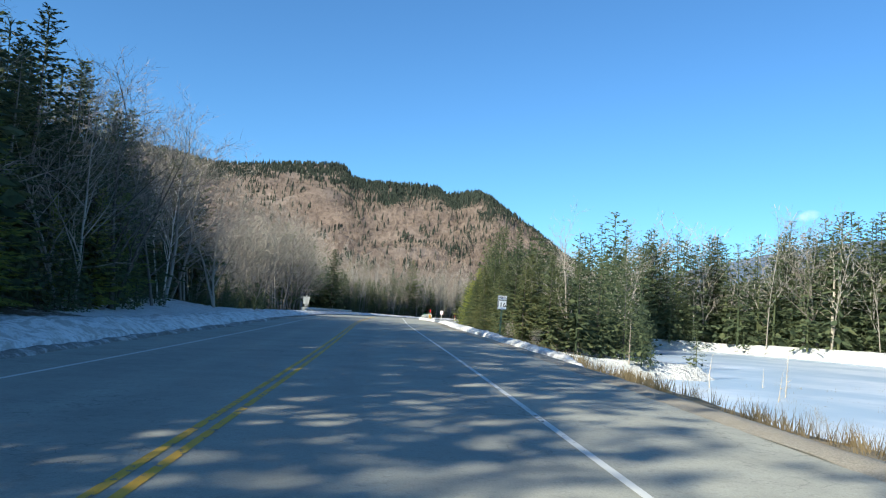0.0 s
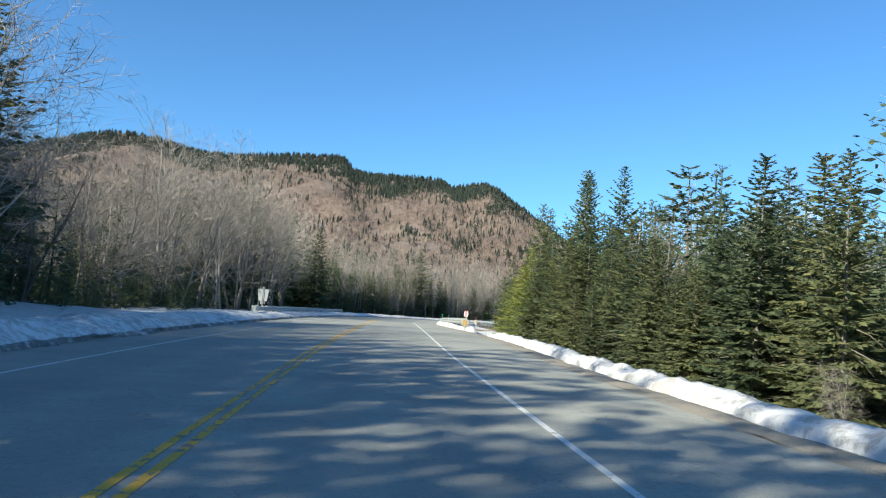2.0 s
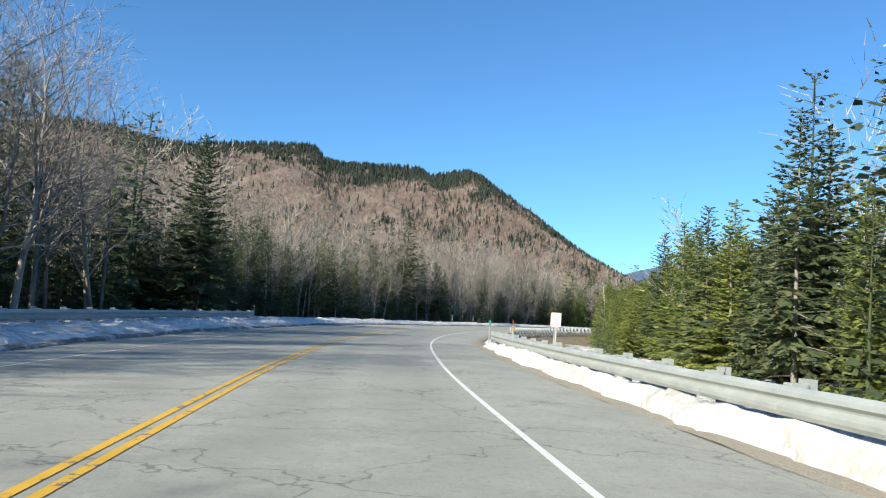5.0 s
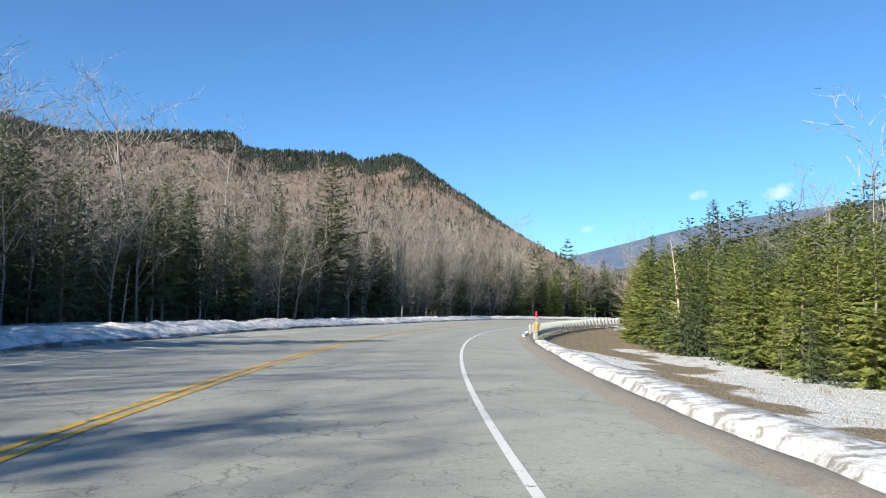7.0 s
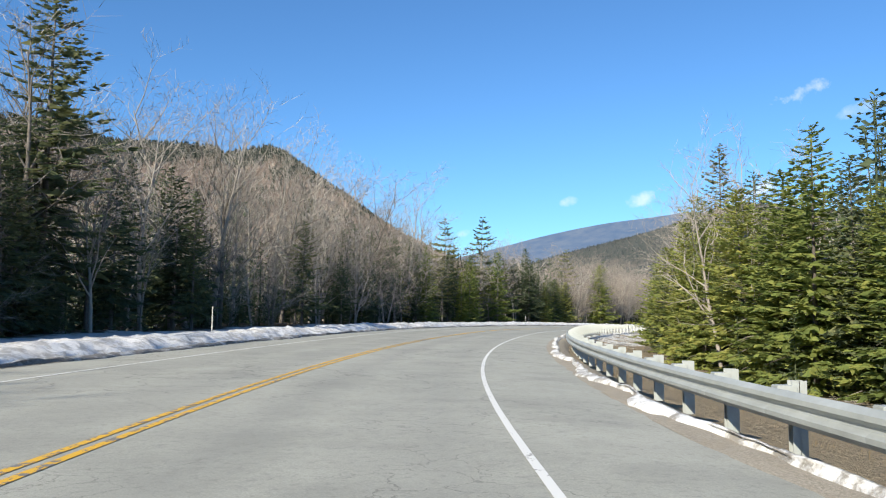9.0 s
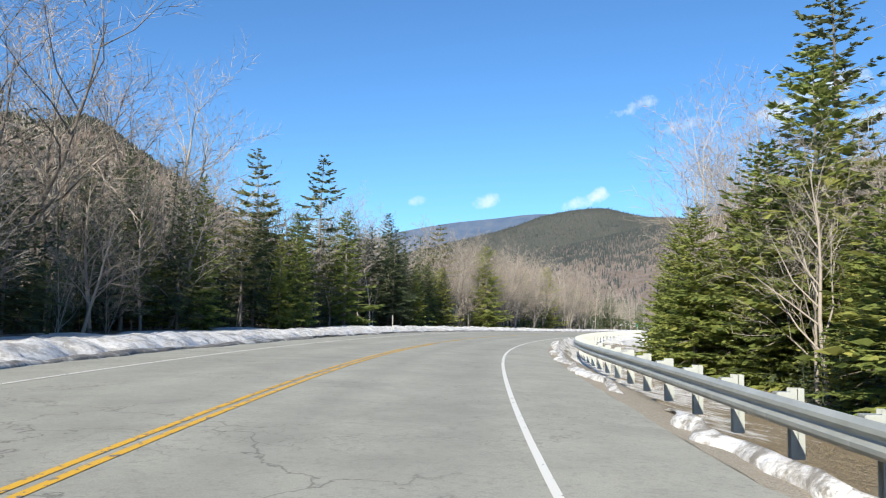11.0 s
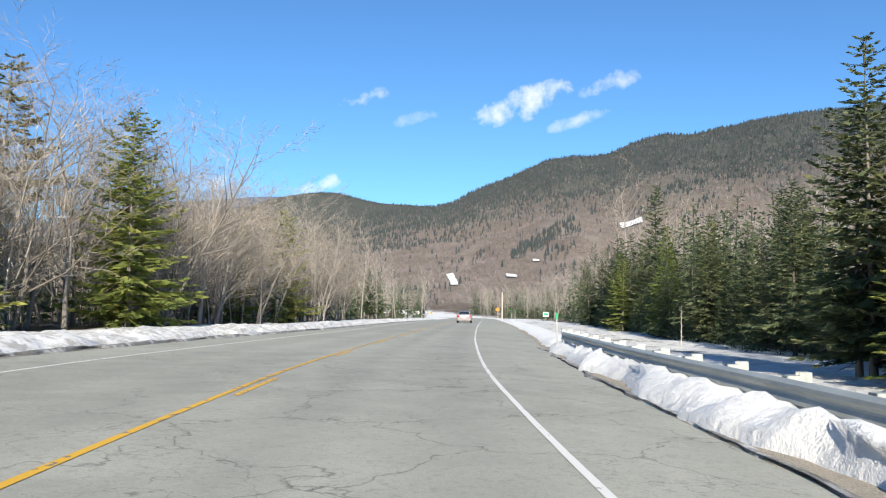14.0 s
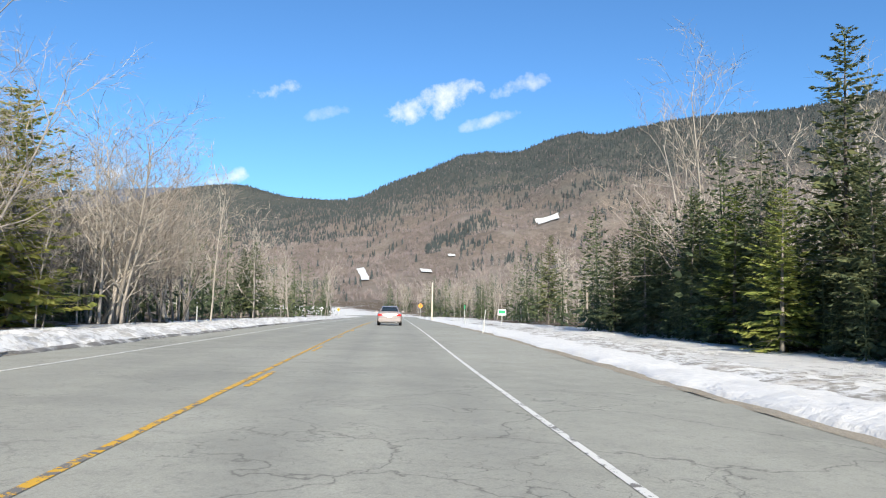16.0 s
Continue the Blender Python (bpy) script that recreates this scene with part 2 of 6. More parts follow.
SLUSH = m_slush()
NEEDLES = varied("spruce_needles", [(0.1, (0.048, 0.070, 0.046)), (0.5, (0.105, 0.136, 0.072)), (0.95, (0.240, 0.238, 0.104))], trans=0.42)
NEEDLES_FIR = varied("fir_needles", [(0.1, (0.080, 0.122, 0.040)), (0.5, (0.218, 0.264, 0.074)), (0.95, (0.440, 0.420, 0.118))], trans=0.46)
NEEDLES_PINE = varied("pine_needles", [(0.1, (0.068, 0.090, 0.046)), (0.5, (0.152, 0.176, 0.078)), (0.95, (0.300, 0.285, 0.114))], trans=0.42)
BARK = varied("bark", [(0.2, (0.095, 0.082, 0.070)), (0.8, (0.25, 0.225, 0.195))], island=False, grain=5)
GREY_BARK = varied("grey_bark", [(0.2, (0.12, 0.104, 0.088)), (0.8, (0.36, 0.325, 0.28))], island=False, grain=5)
BIRCH_BARK = varied("birch_bark", [(0.2, (0.40, 0.36, 0.31)), (0.6, (0.68, 0.64, 0.58))], island=False, grain=6)
TWIGS = varied("bare_twigs", [(0.15, (0.150, 0.132, 0.114)), (0.85, (0.40, 0.362, 0.310))])
TWIGS_RED = varied("reddish_twigs", [(0.15, (0.150, 0.124, 0.102)), (0.85, (0.39, 0.338, 0.285))])
# paler and greyer than FAR_BARE: distance haze put into the colour
HAZY_BARE = varied("hazy_bare_wood", [(0.1, (0.148, 0.122, 0.116)), (0.5, (0.236, 0.196, 0.186)), (0.95, (0.345, 0.298, 0.286))], grain=0.02)
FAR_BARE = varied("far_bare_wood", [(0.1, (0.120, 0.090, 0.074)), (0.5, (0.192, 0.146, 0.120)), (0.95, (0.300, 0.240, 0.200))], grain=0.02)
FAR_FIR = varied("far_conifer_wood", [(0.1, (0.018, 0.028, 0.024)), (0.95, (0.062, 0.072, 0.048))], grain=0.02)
PALE_WOOD = varied("barkless_wood", [(0.2, (0.26, 0.22, 0.18)), (0.8, (0.52, 0.46, 0.38))], island=False, grain=5)
# conifer green shifted to blue-grey: air haze painted into the needles' colour
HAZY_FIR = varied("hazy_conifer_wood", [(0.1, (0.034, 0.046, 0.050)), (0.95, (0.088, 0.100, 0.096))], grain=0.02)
DRY_GRASS = varied("dry_grass", [(0.1, (0.20, 0.14, 0.07)), (0.9, (0.42, 0.31, 0.16))])
STEEL = plain("galvanised_steel", (0.42, 0.445, 0.425), 0.5, 0.2, 0.12, 3.0)
DARK_BLOCK = plain("dark_block", (0.05, 0.05, 0.05), 0.8)

# ------------------------------------------------------------------ the road's line
ROAD = [(5.0, -89.9, -0.3), (-0.32, -18.1, -0.05), (-1.64, -0.12, 0.03), (-2.95, 17.83, 0.13), (-4.41, 35.77, 0.25), (-5.88, 53.71, 0.39), (-7.01, 71.68, 0.48), (-8.05, 89.65, 0.5), (-9.02, 107.62, 0.44), (-8.92, 125.62, 0.37), (-7.08, 143.51, 0.31), (-3.71, 161.19, 0.22), (1.27, 178.48, 0.11), (8.19, 195.08, 0.12), (16.85, 210.85, 0.17), (26.69, 225.92, 0.05), (38.1, 239.83, -0.08), (50.82, 252.55, -0.26), (64.38, 264.39, -0.53), (78.19, 275.93, -0.78), (92.12, 287.33, -0.97), (106.08, 298.69, -1.18), (120.06, 310.04, -1.44), (134.05, 321.37, -1.72), (148.01, 332.73, -2.01)]
tail = Vector((0.7757, 0.6311, -0.014))
head = Vector(ROAD[-1])
for i in range(1, 9):                     # the road runs straight on, then bends off to the left
    turn = radians(0 if i < 3 else (i - 2) * 7)
    tail2 = Vector((tail.x * math.cos(turn) - tail.y * math.sin(turn), tail.x * math.sin(turn) + tail.y * math.cos(turn), tail.z))
    head = head + tail2 * 36
    ROAD.append(tuple(head))


def spline(points, step=1.0):
    p = np.array(points, float)
    p = np.vstack([2 * p[0] - p[1], p, 2 * p[-1] - p[-2]])
    out = []
    for i in range(1, len(p) - 2):
        a, b, c, d = p[i - 1:i + 3]
        la, lb, lc = (max(np.linalg.norm(v), 1e-6) for v in (b - a, c - b, d - c))
        m1 = ((b - a) / la + (c - b) / lb) / 2 * lb
        m2 = ((c - b) / lb + (d - c) / lc) / 2 * lb
        for u in np.linspace(0, 1, max(2, int(lb / step)), endpoint=False):
            out.append((2 * u**3 - 3 * u**2 + 1) * b + (u**3 - 2 * u**2 + u) * m1 + (-2 * u**3 + 3 * u**2) * c + (u**3 - u**2) * m2)
    out.append(p[-2])
    return np.array(out)


LINE = spline(ROAD)
_d = np.gradient(LINE[:, :2], axis=0)
_d /= np.linalg.norm(_d, axis=1, keepdims=True)
SIDE = np.stack([_d[:, 1], -_d[:, 0]], 1)
_len = np.r_[0, np.cumsum(np.hypot(*np.diff(LINE[:, :2], axis=0).T))]
_zero = _len[np.argmin(np.abs(LINE[:, 1] + 0.12) + 1000 * (LINE[:, 0] > 60))]
SS = _len - _zero                         # metres along the road from the first eye


def bank(s):
    return np.interp(s, [0, 36, 72, 108, 145, 181, 218, 254, 290, 326, 398], [-0.03, -0.028, -0.024, -0.01, 0.004, 0.006, 0.011, 0.026, 0.019, -0.001, -0.006])


def right_lane(s):
    return np.interp(s, [0, 100, 200, 300], [3.50, 3.59, 3.73, 3.75])


def left_lane(s):
    return np.interp(s, [0, 100, 200, 300, 400], [3.72, 3.89, 4.04, 4.04, 3.95])


def pave(s):
    """The pavement's right edge."""
    return np.interp(s, [0, 27, 54, 66, 81, 91, 112, 133, 148, 170, 181, 215, 231, 243, 256, 268, 280, 290, 301, 320], [5.75, 6.05, 6.05, 6.25, 6.05, 5.75, 5.6, 5.35, 5.65, 5.45, 5.7, 5.45, 5.3, 5.12, 5.2, 5.7, 6.05, 6.4, 6.85, 6.95])


def at(s, o, dz=0.0):
    """The place s metres along the road and o metres to the right of its yellow line, on the banked road's plane."""
    x, y, z = (np.interp(s, SS, LINE[:, i]) for i in range(3))
    nx, ny = np.interp(s, SS, SIDE[:, 0]), np.interp(s, SS, SIDE[:, 1])
    oo = np.clip(o, -8.5, 9.0)
    return Vector((float(x + nx * o), float(y + ny * o), float(z - bank(s) * oo + dz)))


def heading(s):
    """Degrees about z that turn +y to the road's way."""
    return math.degrees(math.atan2(np.interp(s, SS, SIDE[:, 1]), np.interp(s, SS, SIDE[:, 0])))


def plan(x, y):
    """s and o of places, given as arrays."""
    x, y = np.asarray(x, float), np.asarray(y, float)
    s, o = np.empty_like(x), np.empty_like(x)
    line, side, ss = LINE[::2], SIDE[::2], SS[::2]
    for i in range(0, len(x), 4000):
        q = slice(i, i + 4000)
        d2 = (x[q, None] - line[None, :, 0]) ** 2 + (y[q, None] - line[None, :, 1]) ** 2
        k = d2.argmin(1)
        dx, dy = x[q] - line[k, 0], y[q] - line[k, 1]
        sign = np.sign(dx * side[k, 0] + dy * side[k, 1])
        s[q], o[q] = ss[k] + (-dx * side[k, 1] + dy * side[k, 0]), sign * np.sqrt(d2[np.arange(len(k)), k])
    return s, o


def rise(s, o):
    """The ground's height over the road's plane, beside the road."""
    s, o = np.asarray(s, float), np.asarray(o, float)
    rp, lp = pave(s) + 0.1, left_lane(s) + 1.7
    r = np.clip(o - rp, 0, None)
    deep = np.interp(s, [-50, 30, 48, 70, 120, 160, 215, 250, 275, 420], [1.75, 1.75, 1.5, 1.2, 0.7, 1.0, 1.3, 0.8, 0.05, 0.1])
    right = -deep * (1 - np.exp(-r / np.interp(s, [-50, 42, 60], [5.5, 5.5, 3.0]))) + np.interp(s, [0, 50, 80, 400], [0, 0, 0.012, 0.012]) * np.clip(r - 25, 0, 300)
    l = np.clip(-o - lp, 0, None)
    left = 0.15 * (1 - np.exp(-l / 3.0)) + np.interp(s, [0, 30, 45, 62, 80, 400], [0.05, 0.08, 0.14, 0.10, 0.0, 0.0]) * np.clip(l - 2, 0, 14) + 0.03 * np.clip(l - 20, 0, 300)
    return np.where(o > 0, right, left)


def in_pond(s, o):
    shore = np.interp(o, [22, 30, 55, 68, 90, 130], [92, 112, 130, 108, 80, 20])
    return ((s < 46) & (o > 11.2) & (o < 128)) | ((s < shore) & (o > 22) & (o < 128))


def ground_z(x, y):
    x, y = np.atleast_1d(np.asarray(x, float)), np.atleast_1d(np.asarray(y, float))
    s, o = plan(x, y)
    z = np.interp(s, SS, LINE[:, 2]) - bank(s) * np.clip(o, -8.5, 9.0) + rise(s, o)
    on_road = (o > -(left_lane(s) + 2.2)) & (o < pave(s) + 0.4)
    far = np.clip((np.hypot(x - 20, y - 150) - 330) / 300, 0, 1)
    z = z * (1 - far) + 2.0 * far
    bumps = np.array([noise.noise(Vector((a * 0.16, b * 0.16, 0.3))) + 0.8 * noise.noise(Vector((a * 0.55, b * 0.55, 4.1))) for a, b in zip(x, y)])
    pond = in_pond(s, o) & (s > -75)
    z = np.where(pond, np.minimum(z, -1.9), np.where((o > 20) & (s < 175), np.maximum(z, -1.3 + 0.02 * (o - 20)), z))
    return np.where(on_road, z - 0.30, z + bumps * np.where(pond, 0.06, 0.16) * np.clip((np.abs(o) - 6) / 5, 0, 1))


# ------------------------------------------------------------------ mesh helpers


def mesh_of(name, verts, faces, material, smooth=False):
    me = bpy.data.meshes.new(name)
    me.from_pydata([tuple(v) for v in verts], [], faces)
    if material:
        me.materials.append(material)
    if smooth:
        me.polygons.foreach_set("use_smooth", [True] * len(me.polygons))
    me.update()
    return me


def part(name, bm, material, parent=None, label="", smooth=False):
    me = bpy.data.meshes.new(name)
    bm.to_mesh(me)
    bm.free()
    if material:
        me.materials.append(material)
    if smooth:
        me.polygons.foreach_set("use_smooth", [True] * len(me.polygons))
    ob = new(name, me)
    ob.parent = parent
    return tagged(ob, label)


def thing(name, m, label, category, group="", kind=""):
    ob = new(name)
    ob.matrix_world = m
    return tagged(ob, label, category, group, kind)


def add_box(bm, lo, hi, bevel=0.0, m=None):
    r = bmesh.ops.create_cube(bm, size=1)
    vs = r["verts"]
    for v in vs:
        v.co = Vector([lo[i] + (v.co[i] + 0.5) * (hi[i] - lo[i]) for i in range(3)])
    if bevel:
        es = list({e for v in vs for e in v.link_edges})
        vs = [v for v in bmesh.ops.bevel(bm, geom=es, offset=bevel, segments=2, affect="EDGES")["verts"]]
    if m is not None:
        bmesh.ops.transform(bm, matrix=m, verts=list(set(vs)))
    return bm


def box(lo, hi, bevel=0.0, m=None):
    return add_box(bmesh.new(), lo, hi, bevel, m)


def cyl(r, h, n=12, m=None, r2=None, bm=None):
    bm = bm or bmesh.new()
    c = bmesh.ops.create_cone(bm, cap_ends=True, segments=n, radius1=r, radius2=r if r2 is None else r2, depth=h)
    bmesh.ops.transform(bm, matrix=(m or Matrix()) @ Matrix.Translation((0, 0, h / 2)), verts=c["verts"])
    return bm


def strip(name, s0, s1, offsets, heights, material, step=1.0, smooth=True, jitter=None):
    """A band along the road: a cross-section of offsets and heights (functions of s) swept from s0 to s1."""
    ss = np.arange(s0, s1 + 1e-6, step)
    vs, fs = [], []
    n = None
    for s in ss:
        os_, hs = offsets(s), heights(s)
        n = len(os_)
        for j, (o, h) in enumerate(zip(os_, hs)):
            p = at(s, o, h)
            if jitter:
                p = jitter(s, o, j, n, p)
            vs.append(p)
    for i in range(len(ss) - 1):
        for j in range(n - 1):
            a = i * n + j
            fs.append((a, a + 1, a + n + 1, a + n))
    ob = new(name, mesh_of(name, vs, fs, material, smooth))
    return ob


# ------------------------------------------------------------------ ground, road, snow
def axis_values(lo, hi, fine_lo, fine_hi, step):
    mid = list(np.arange(fine_lo, fine_hi + 0.1, step))
    a, b, g = [], [], step
    v = fine_lo
    while v > lo:
        g *= 1.35
        v -= g
        a.append(max(v, lo))
    g, v = step, mid[-1]
    while v < hi:
        g *= 1.35
        v += g
        b.append(min(v, hi))
    return np.array(a[::-1] + mid + b)


def build_ground():
    gx, gy = axis_values(-4200, 4200, -46, 200, 1.6), axis_values(-4200, 4200, -12, 330, 1.6)
    X, Y = np.meshgrid(gx, gy)
    x, y = X.ravel(), Y.ravel()
    z = ground_z(x, y)
    s, o = plan(x, y)
    nx, ny = len(gx), len(gy)
    i, j = np.meshgrid(np.arange(nx - 1), np.arange(ny - 1))
    a = (j * nx + i).ravel()
    faces = np.stack([a, a + 1, a + nx + 1, a + nx], 1)
    me = mesh_of("ground", np.stack([x, y, z], 1), faces.tolist(), GROUND, True)
    # how much snow lies, and where dead grass stands
    edge_r = np.interp(s, [-60, 46, 50, 75, 122, 128, 165, 180, 215, 255, 262, 300, 420], [11, 11, 9.8, 9.8, 12, 18, 15.5, 11, 9.5, 9.5, 16, 17, 17])
    edge_l = np.interp(s, [-60, 30, 40, 75, 110, 420], [9.5, 9.5, 15, 13, 13, 12])
    open_ = np.where(o > 0, o < edge_r, -o < edge_l)
    snow = np.where(open_, 0.95, np.interp(s, [0, 50, 110, 140, 420], [0.35, 0.42, 0.5, 0.35, 0.35]))
    wave = 0.8 * np.sin(s * 0.21) + 0.5 * np.sin(s * 0.57 + 1)
    snow = np.where((s > 122) & (s < 170) & (o > 6) & (o < 9.4 + wave), 0.66, snow)
    snow = np.where((s > 122) & (s < 172) & (o > 9.4 + wave) & (o < np.interp(s, [125, 140, 165], [10.3, 11.0, 12.0]) + wave), 0.10, snow)
    snow = np.where((s > 163) & (s < 225) & (o > 6) & (o < 11.5 + wave), 0.14, snow)
    snow = np.where((s > 214) & (s < 262) & (o > 6.3) & (o < 10.2), 0.50, snow)
    snow = np.where((s < 40) & (o > 6) & (o < 10.2), 0.20, snow)
    snow = np.where((s > 283) & (s < 420) & (o > 9.0) & (o < 13), 0.60, snow)
    field = 0.72 - 0.34 * np.clip((o - 128.0) / 40.0, 0.0, 1.0)
    snow = np.where((s > 20) & (s < 145) & (o > 22), field, snow)
    snow = np.where((s > 36) & (s < 52) & (o > 9) & (o < 24), 0.80, snow)
    grass = np.where((s > 100) & (s < 262) & (o > 5) & (o < 14), 0.95, 0.15)
    grass = np.where((s < 40) & (o > 5) & (o < 14), 0.95, grass)
    for name, data in (("snow", snow), ("grass", grass)):
        at_ = me.attributes.new(name, "FLOAT", "POINT")
        at_.data.foreach_set("value", data.astype(np.float32))
    tagged(new("ground", me), "snow-covered verge and woodland floor beside the road", "ground", kind="structure")


build_ground()


DASH_FROM, DASH_AT = 237.0, 240.4


def build_road():
    offs = lambda s: np.r_[-(left_lane(s) + 1.9), np.linspace(-left_lane(s) - 0.6, right_lane(s) + 0.6, 15), right_lane(s) + 1.1, pave(s) + 0.08]
    ob = strip("road", -85, 560, offs, lambda s: [-0.02] + [0.0] * 15 + [-0.01, -0.05], ASPHALT, 1.5)
    tr = []
    for s in np.arange(-85, 560 + 1e-6, 1.5):
        for o in offs(s):
            d = min(abs(o - c) for c in (right_lane(s) * 0.27, right_lane(s) * 0.75, -left_lane(s) * 0.27, -left_lane(s) * 0.75))
            tr.append(max(0, 1 - (d / 0.55) ** 2))
    me = ob.data
    me.attributes.new("track", "FLOAT", "POINT").data.foreach_set("value", tr)
    tagged(ob, "weathered grey two-lane asphalt highway with cracks", "road", kind="structure")
    for name, c, w, mat, lab in (("yellow_line", lambda s: -0.09, 0.09, YELLOW, "worn solid yellow centre line"),
                                 ("white_line", lambda s: right_lane(s), 0.08, WHITE_LINE, "white edge line"), ("white_line", lambda s: -left_lane(s), 0.085, WHITE_LINE, "white edge line")):
        l = strip(name, -85, 520, lambda s: [c(s) - w / 2, c(s) + w / 2], lambda s: [0.006, 0.006], mat, 1.5)
        tagged(l, lab, "road marking", kind="structure")
    # the second yellow line is solid up to the passing stretch, then dashed
    for a, b in [(-85.0, DASH_FROM)] + [(DASH_AT + 9.2 * k, DASH_AT + 9.2 * k + 2.6) for k in range(30)]:
        l = strip("yellow_line", a, b, lambda s: [0.045, 0.135], lambda s: [0.006, 0.006], YELLOW, (b - a) / max(2, round((b - a) / 1.5)))
        tagged(l, "worn second yellow centre line" if a < 0 else "worn yellow dash of the centre line", "road marking", kind="structure")
    for name, o0, o1 in (("gravel_verge", lambda s: pave(s), lambda s: pave(s) + 1.0),):
        l = strip(name, -60, 420, lambda s: np.linspace(o0(s), o1(s), 5), lambda s: [-0.045, -0.03, -0.05, -0.09, -0.4], GRAVEL, 0.8,
                  jitter=lambda s, o, j, n, p: p + Vector((0, 0, 0.03 * noise.noise(Vector((s * 1.7, o * 2, 0))))))
        tagged(l, "sandy gravel verge along the pavement's edge", "verge", kind="structure")
    l = strip("gravel_verge", -60, 420, lambda s: -np.linspace(left_lane(s) + 1.8, left_lane(s) + 2.6, 4), lambda s: [-0.01, -0.01, -0.04, -0.3], GRAVEL, 0.8)
    tagged(l, "sandy gravel verge along the pavement's edge", "verge", kind="structure")


build_road()


def snowbank(s0, s1, side, inner, width, height, label, mat=DIRTY_SNOW, seed=0.0):
    """A lumpy ridge of ploughed snow; inner, width and height are functions of s."""
    n = 15
    us = np.linspace(0, 1, n)
    prof = np.array([0, 0.30, 0.62, 0.86, 1.0, 1.0, 0.93, 0.84, 0.72, 0.6, 0.48, 0.36, 0.22, 0.08, -0.2])

    def hts(s):
        f = min(1, max(0, (s - s0) / 4), max(0, (s1 - s) / 4))
        lump = 0.9 + 0.26 * noise.noise(Vector((s * 0.22, seed, 3))) + 0.14 * noise.noise(Vector((s * 0.9, seed, 9)))
        base = np.array([float(min(0, rise(s, side * (inner(s) + u * width(s))))) for u in us])
        return prof * height(s) * max(0.15, lump) * f + base * (us > 0.3) - 0.04 - 0.30 * (us == 0) - 0.6 * (1 - f) ** 2

    def jit(s, o, j, n_, p):
        k = 0 if j in (0, n_ - 1) else 1
        d = noise.noise_vector(Vector((s * 1.3, o * 2.0, seed))) * 0.11 + noise.noise_vector(Vector((s * 3.9, o * 5.0, seed))) * 0.085
        w = noise.noise(Vector((s * 0.35, 7.7, seed))) * 0.35 + noise.noise(Vector((s * 1.6, 1.7, seed))) * 0.15
        sd = Vector((float(np.interp(s, SS, SIDE[:, 0])), float(np.interp(s, SS, SIDE[:, 1])), 0)) * side
        return p + d * k * min(1.0, height(s) * 3) + sd * w * (1.0 if j < 3 else 0.4)
    ob = strip("snowbank", s0, s1, lambda s: side * (inner(s) + us * width(s)), hts, mat, 0.3, jitter=jit)
    return tagged(ob, label, "snowbank", kind="structure")


def pick(*pairs):
    xs, ys = zip(*pairs)
    return lambda s: float(np.interp(s, xs, ys))


snowbank(-50, 420, -1, lambda s: left_lane(s) + 2.0, pick((0, 4.5), (60, 5), (110, 6), (200, 4), (420, 4)), pick((-50, 0.55), (20, 0.6), (75, 0.55), (88, 0.4), (140, 0.45), (240, 0.42), (420, 0.38)),
         "lumpy ploughed snowbank with grit beside the road", seed=1.0)
snowbank(18, 78, 1, lambda s: pave(s) + 0.75, pick((18, 0.9), (45, 1.6), (78, 2.2)), pick((18, 0.08), (40, 0.22), (78, 0.2)), "low crust of old snow along the verge", seed=2.0)
snowbank(80, 126, 1, lambda s: pave(s) + 0.3, pick((80, 2.6), (92, 1.4), (126, 1.3)), pick((80, 0.42), (110, 0.38), (126, 0.25)), "ploughed snow piled against the guardrail", seed=3.0)
snowbank(120, 162, 1, lambda s: pave(s) + 0.75, pick((120, 3.0), (140, 2.6), (162, 1.2)), pick((120, 0.08), (140, 0.06), (162, 0.06)), "melting ribbon of icy snow along the verge", ICY_CRUST, seed=4.0)
snowbank(160, 215, 1, lambda s: pave(s) + 0.25, pick((160, 0.5), (215, 0.6)), pick((160, 0.10), (190, 0.10), (215, 0.16)), "thin rim of dirty snow under the guardrail", ICY_CRUST, seed=5.0)
snowbank(212, 256, 1, lambda s: pave(s) + 0.12, pick((212, 0.6), (235, 0.8), (256, 1.3)), pick((212, 0.10), (232, 0.15), (242, 0.26), (256, 0.32)), "narrow gritty rim of snow before the guardrail", ICY_CRUST, seed=5.5)
snowbank(248, 420, 1, lambda s: pave(s) + 0.08, pick((248, 1.1), (256, 1.4), (266, 2.0), (280, 2.6), (292, 3.6), (420, 3.5)), pick((248, 0.16), (256, 0.34), (266, 0.40), (286, 0.47), (296, 0.28), (306, 0.15), (420, 0.15)), "ploughed snowbank on the verge", SNOW, seed=6.0)

snowbank(287, 350, 1, lambda s: pave(s) + 1.7, pick((287, 1.5), (296, 4.2), (350, 4.5)), pick((287, 0.10), (300, 0.15), (350, 0.12)), "melting crust of old snow with bare patches of turf", ICY_CRUST, seed=7.0)

snowbank(-50, 420, -1, lambda s: left_lane(s) + 1.72, pick((0, 0.75), (420, 0.6)), pick((-50, 0.12), (60, 0.15), (420, 0.10)), "dark ridge of dirty frozen slush at the snowbank's foot", SLUSH, seed=8.0)
snowbank(246, 292, 1, lambda s: pave(s) - 0.08, pick((246, 0.22), (300, 0.22)), pick((246, 0.03), (270, 0.04), (300, 0.02)), "dark ridge of dirty frozen slush at the snowbank's foot", SLUSH, seed=9.0)


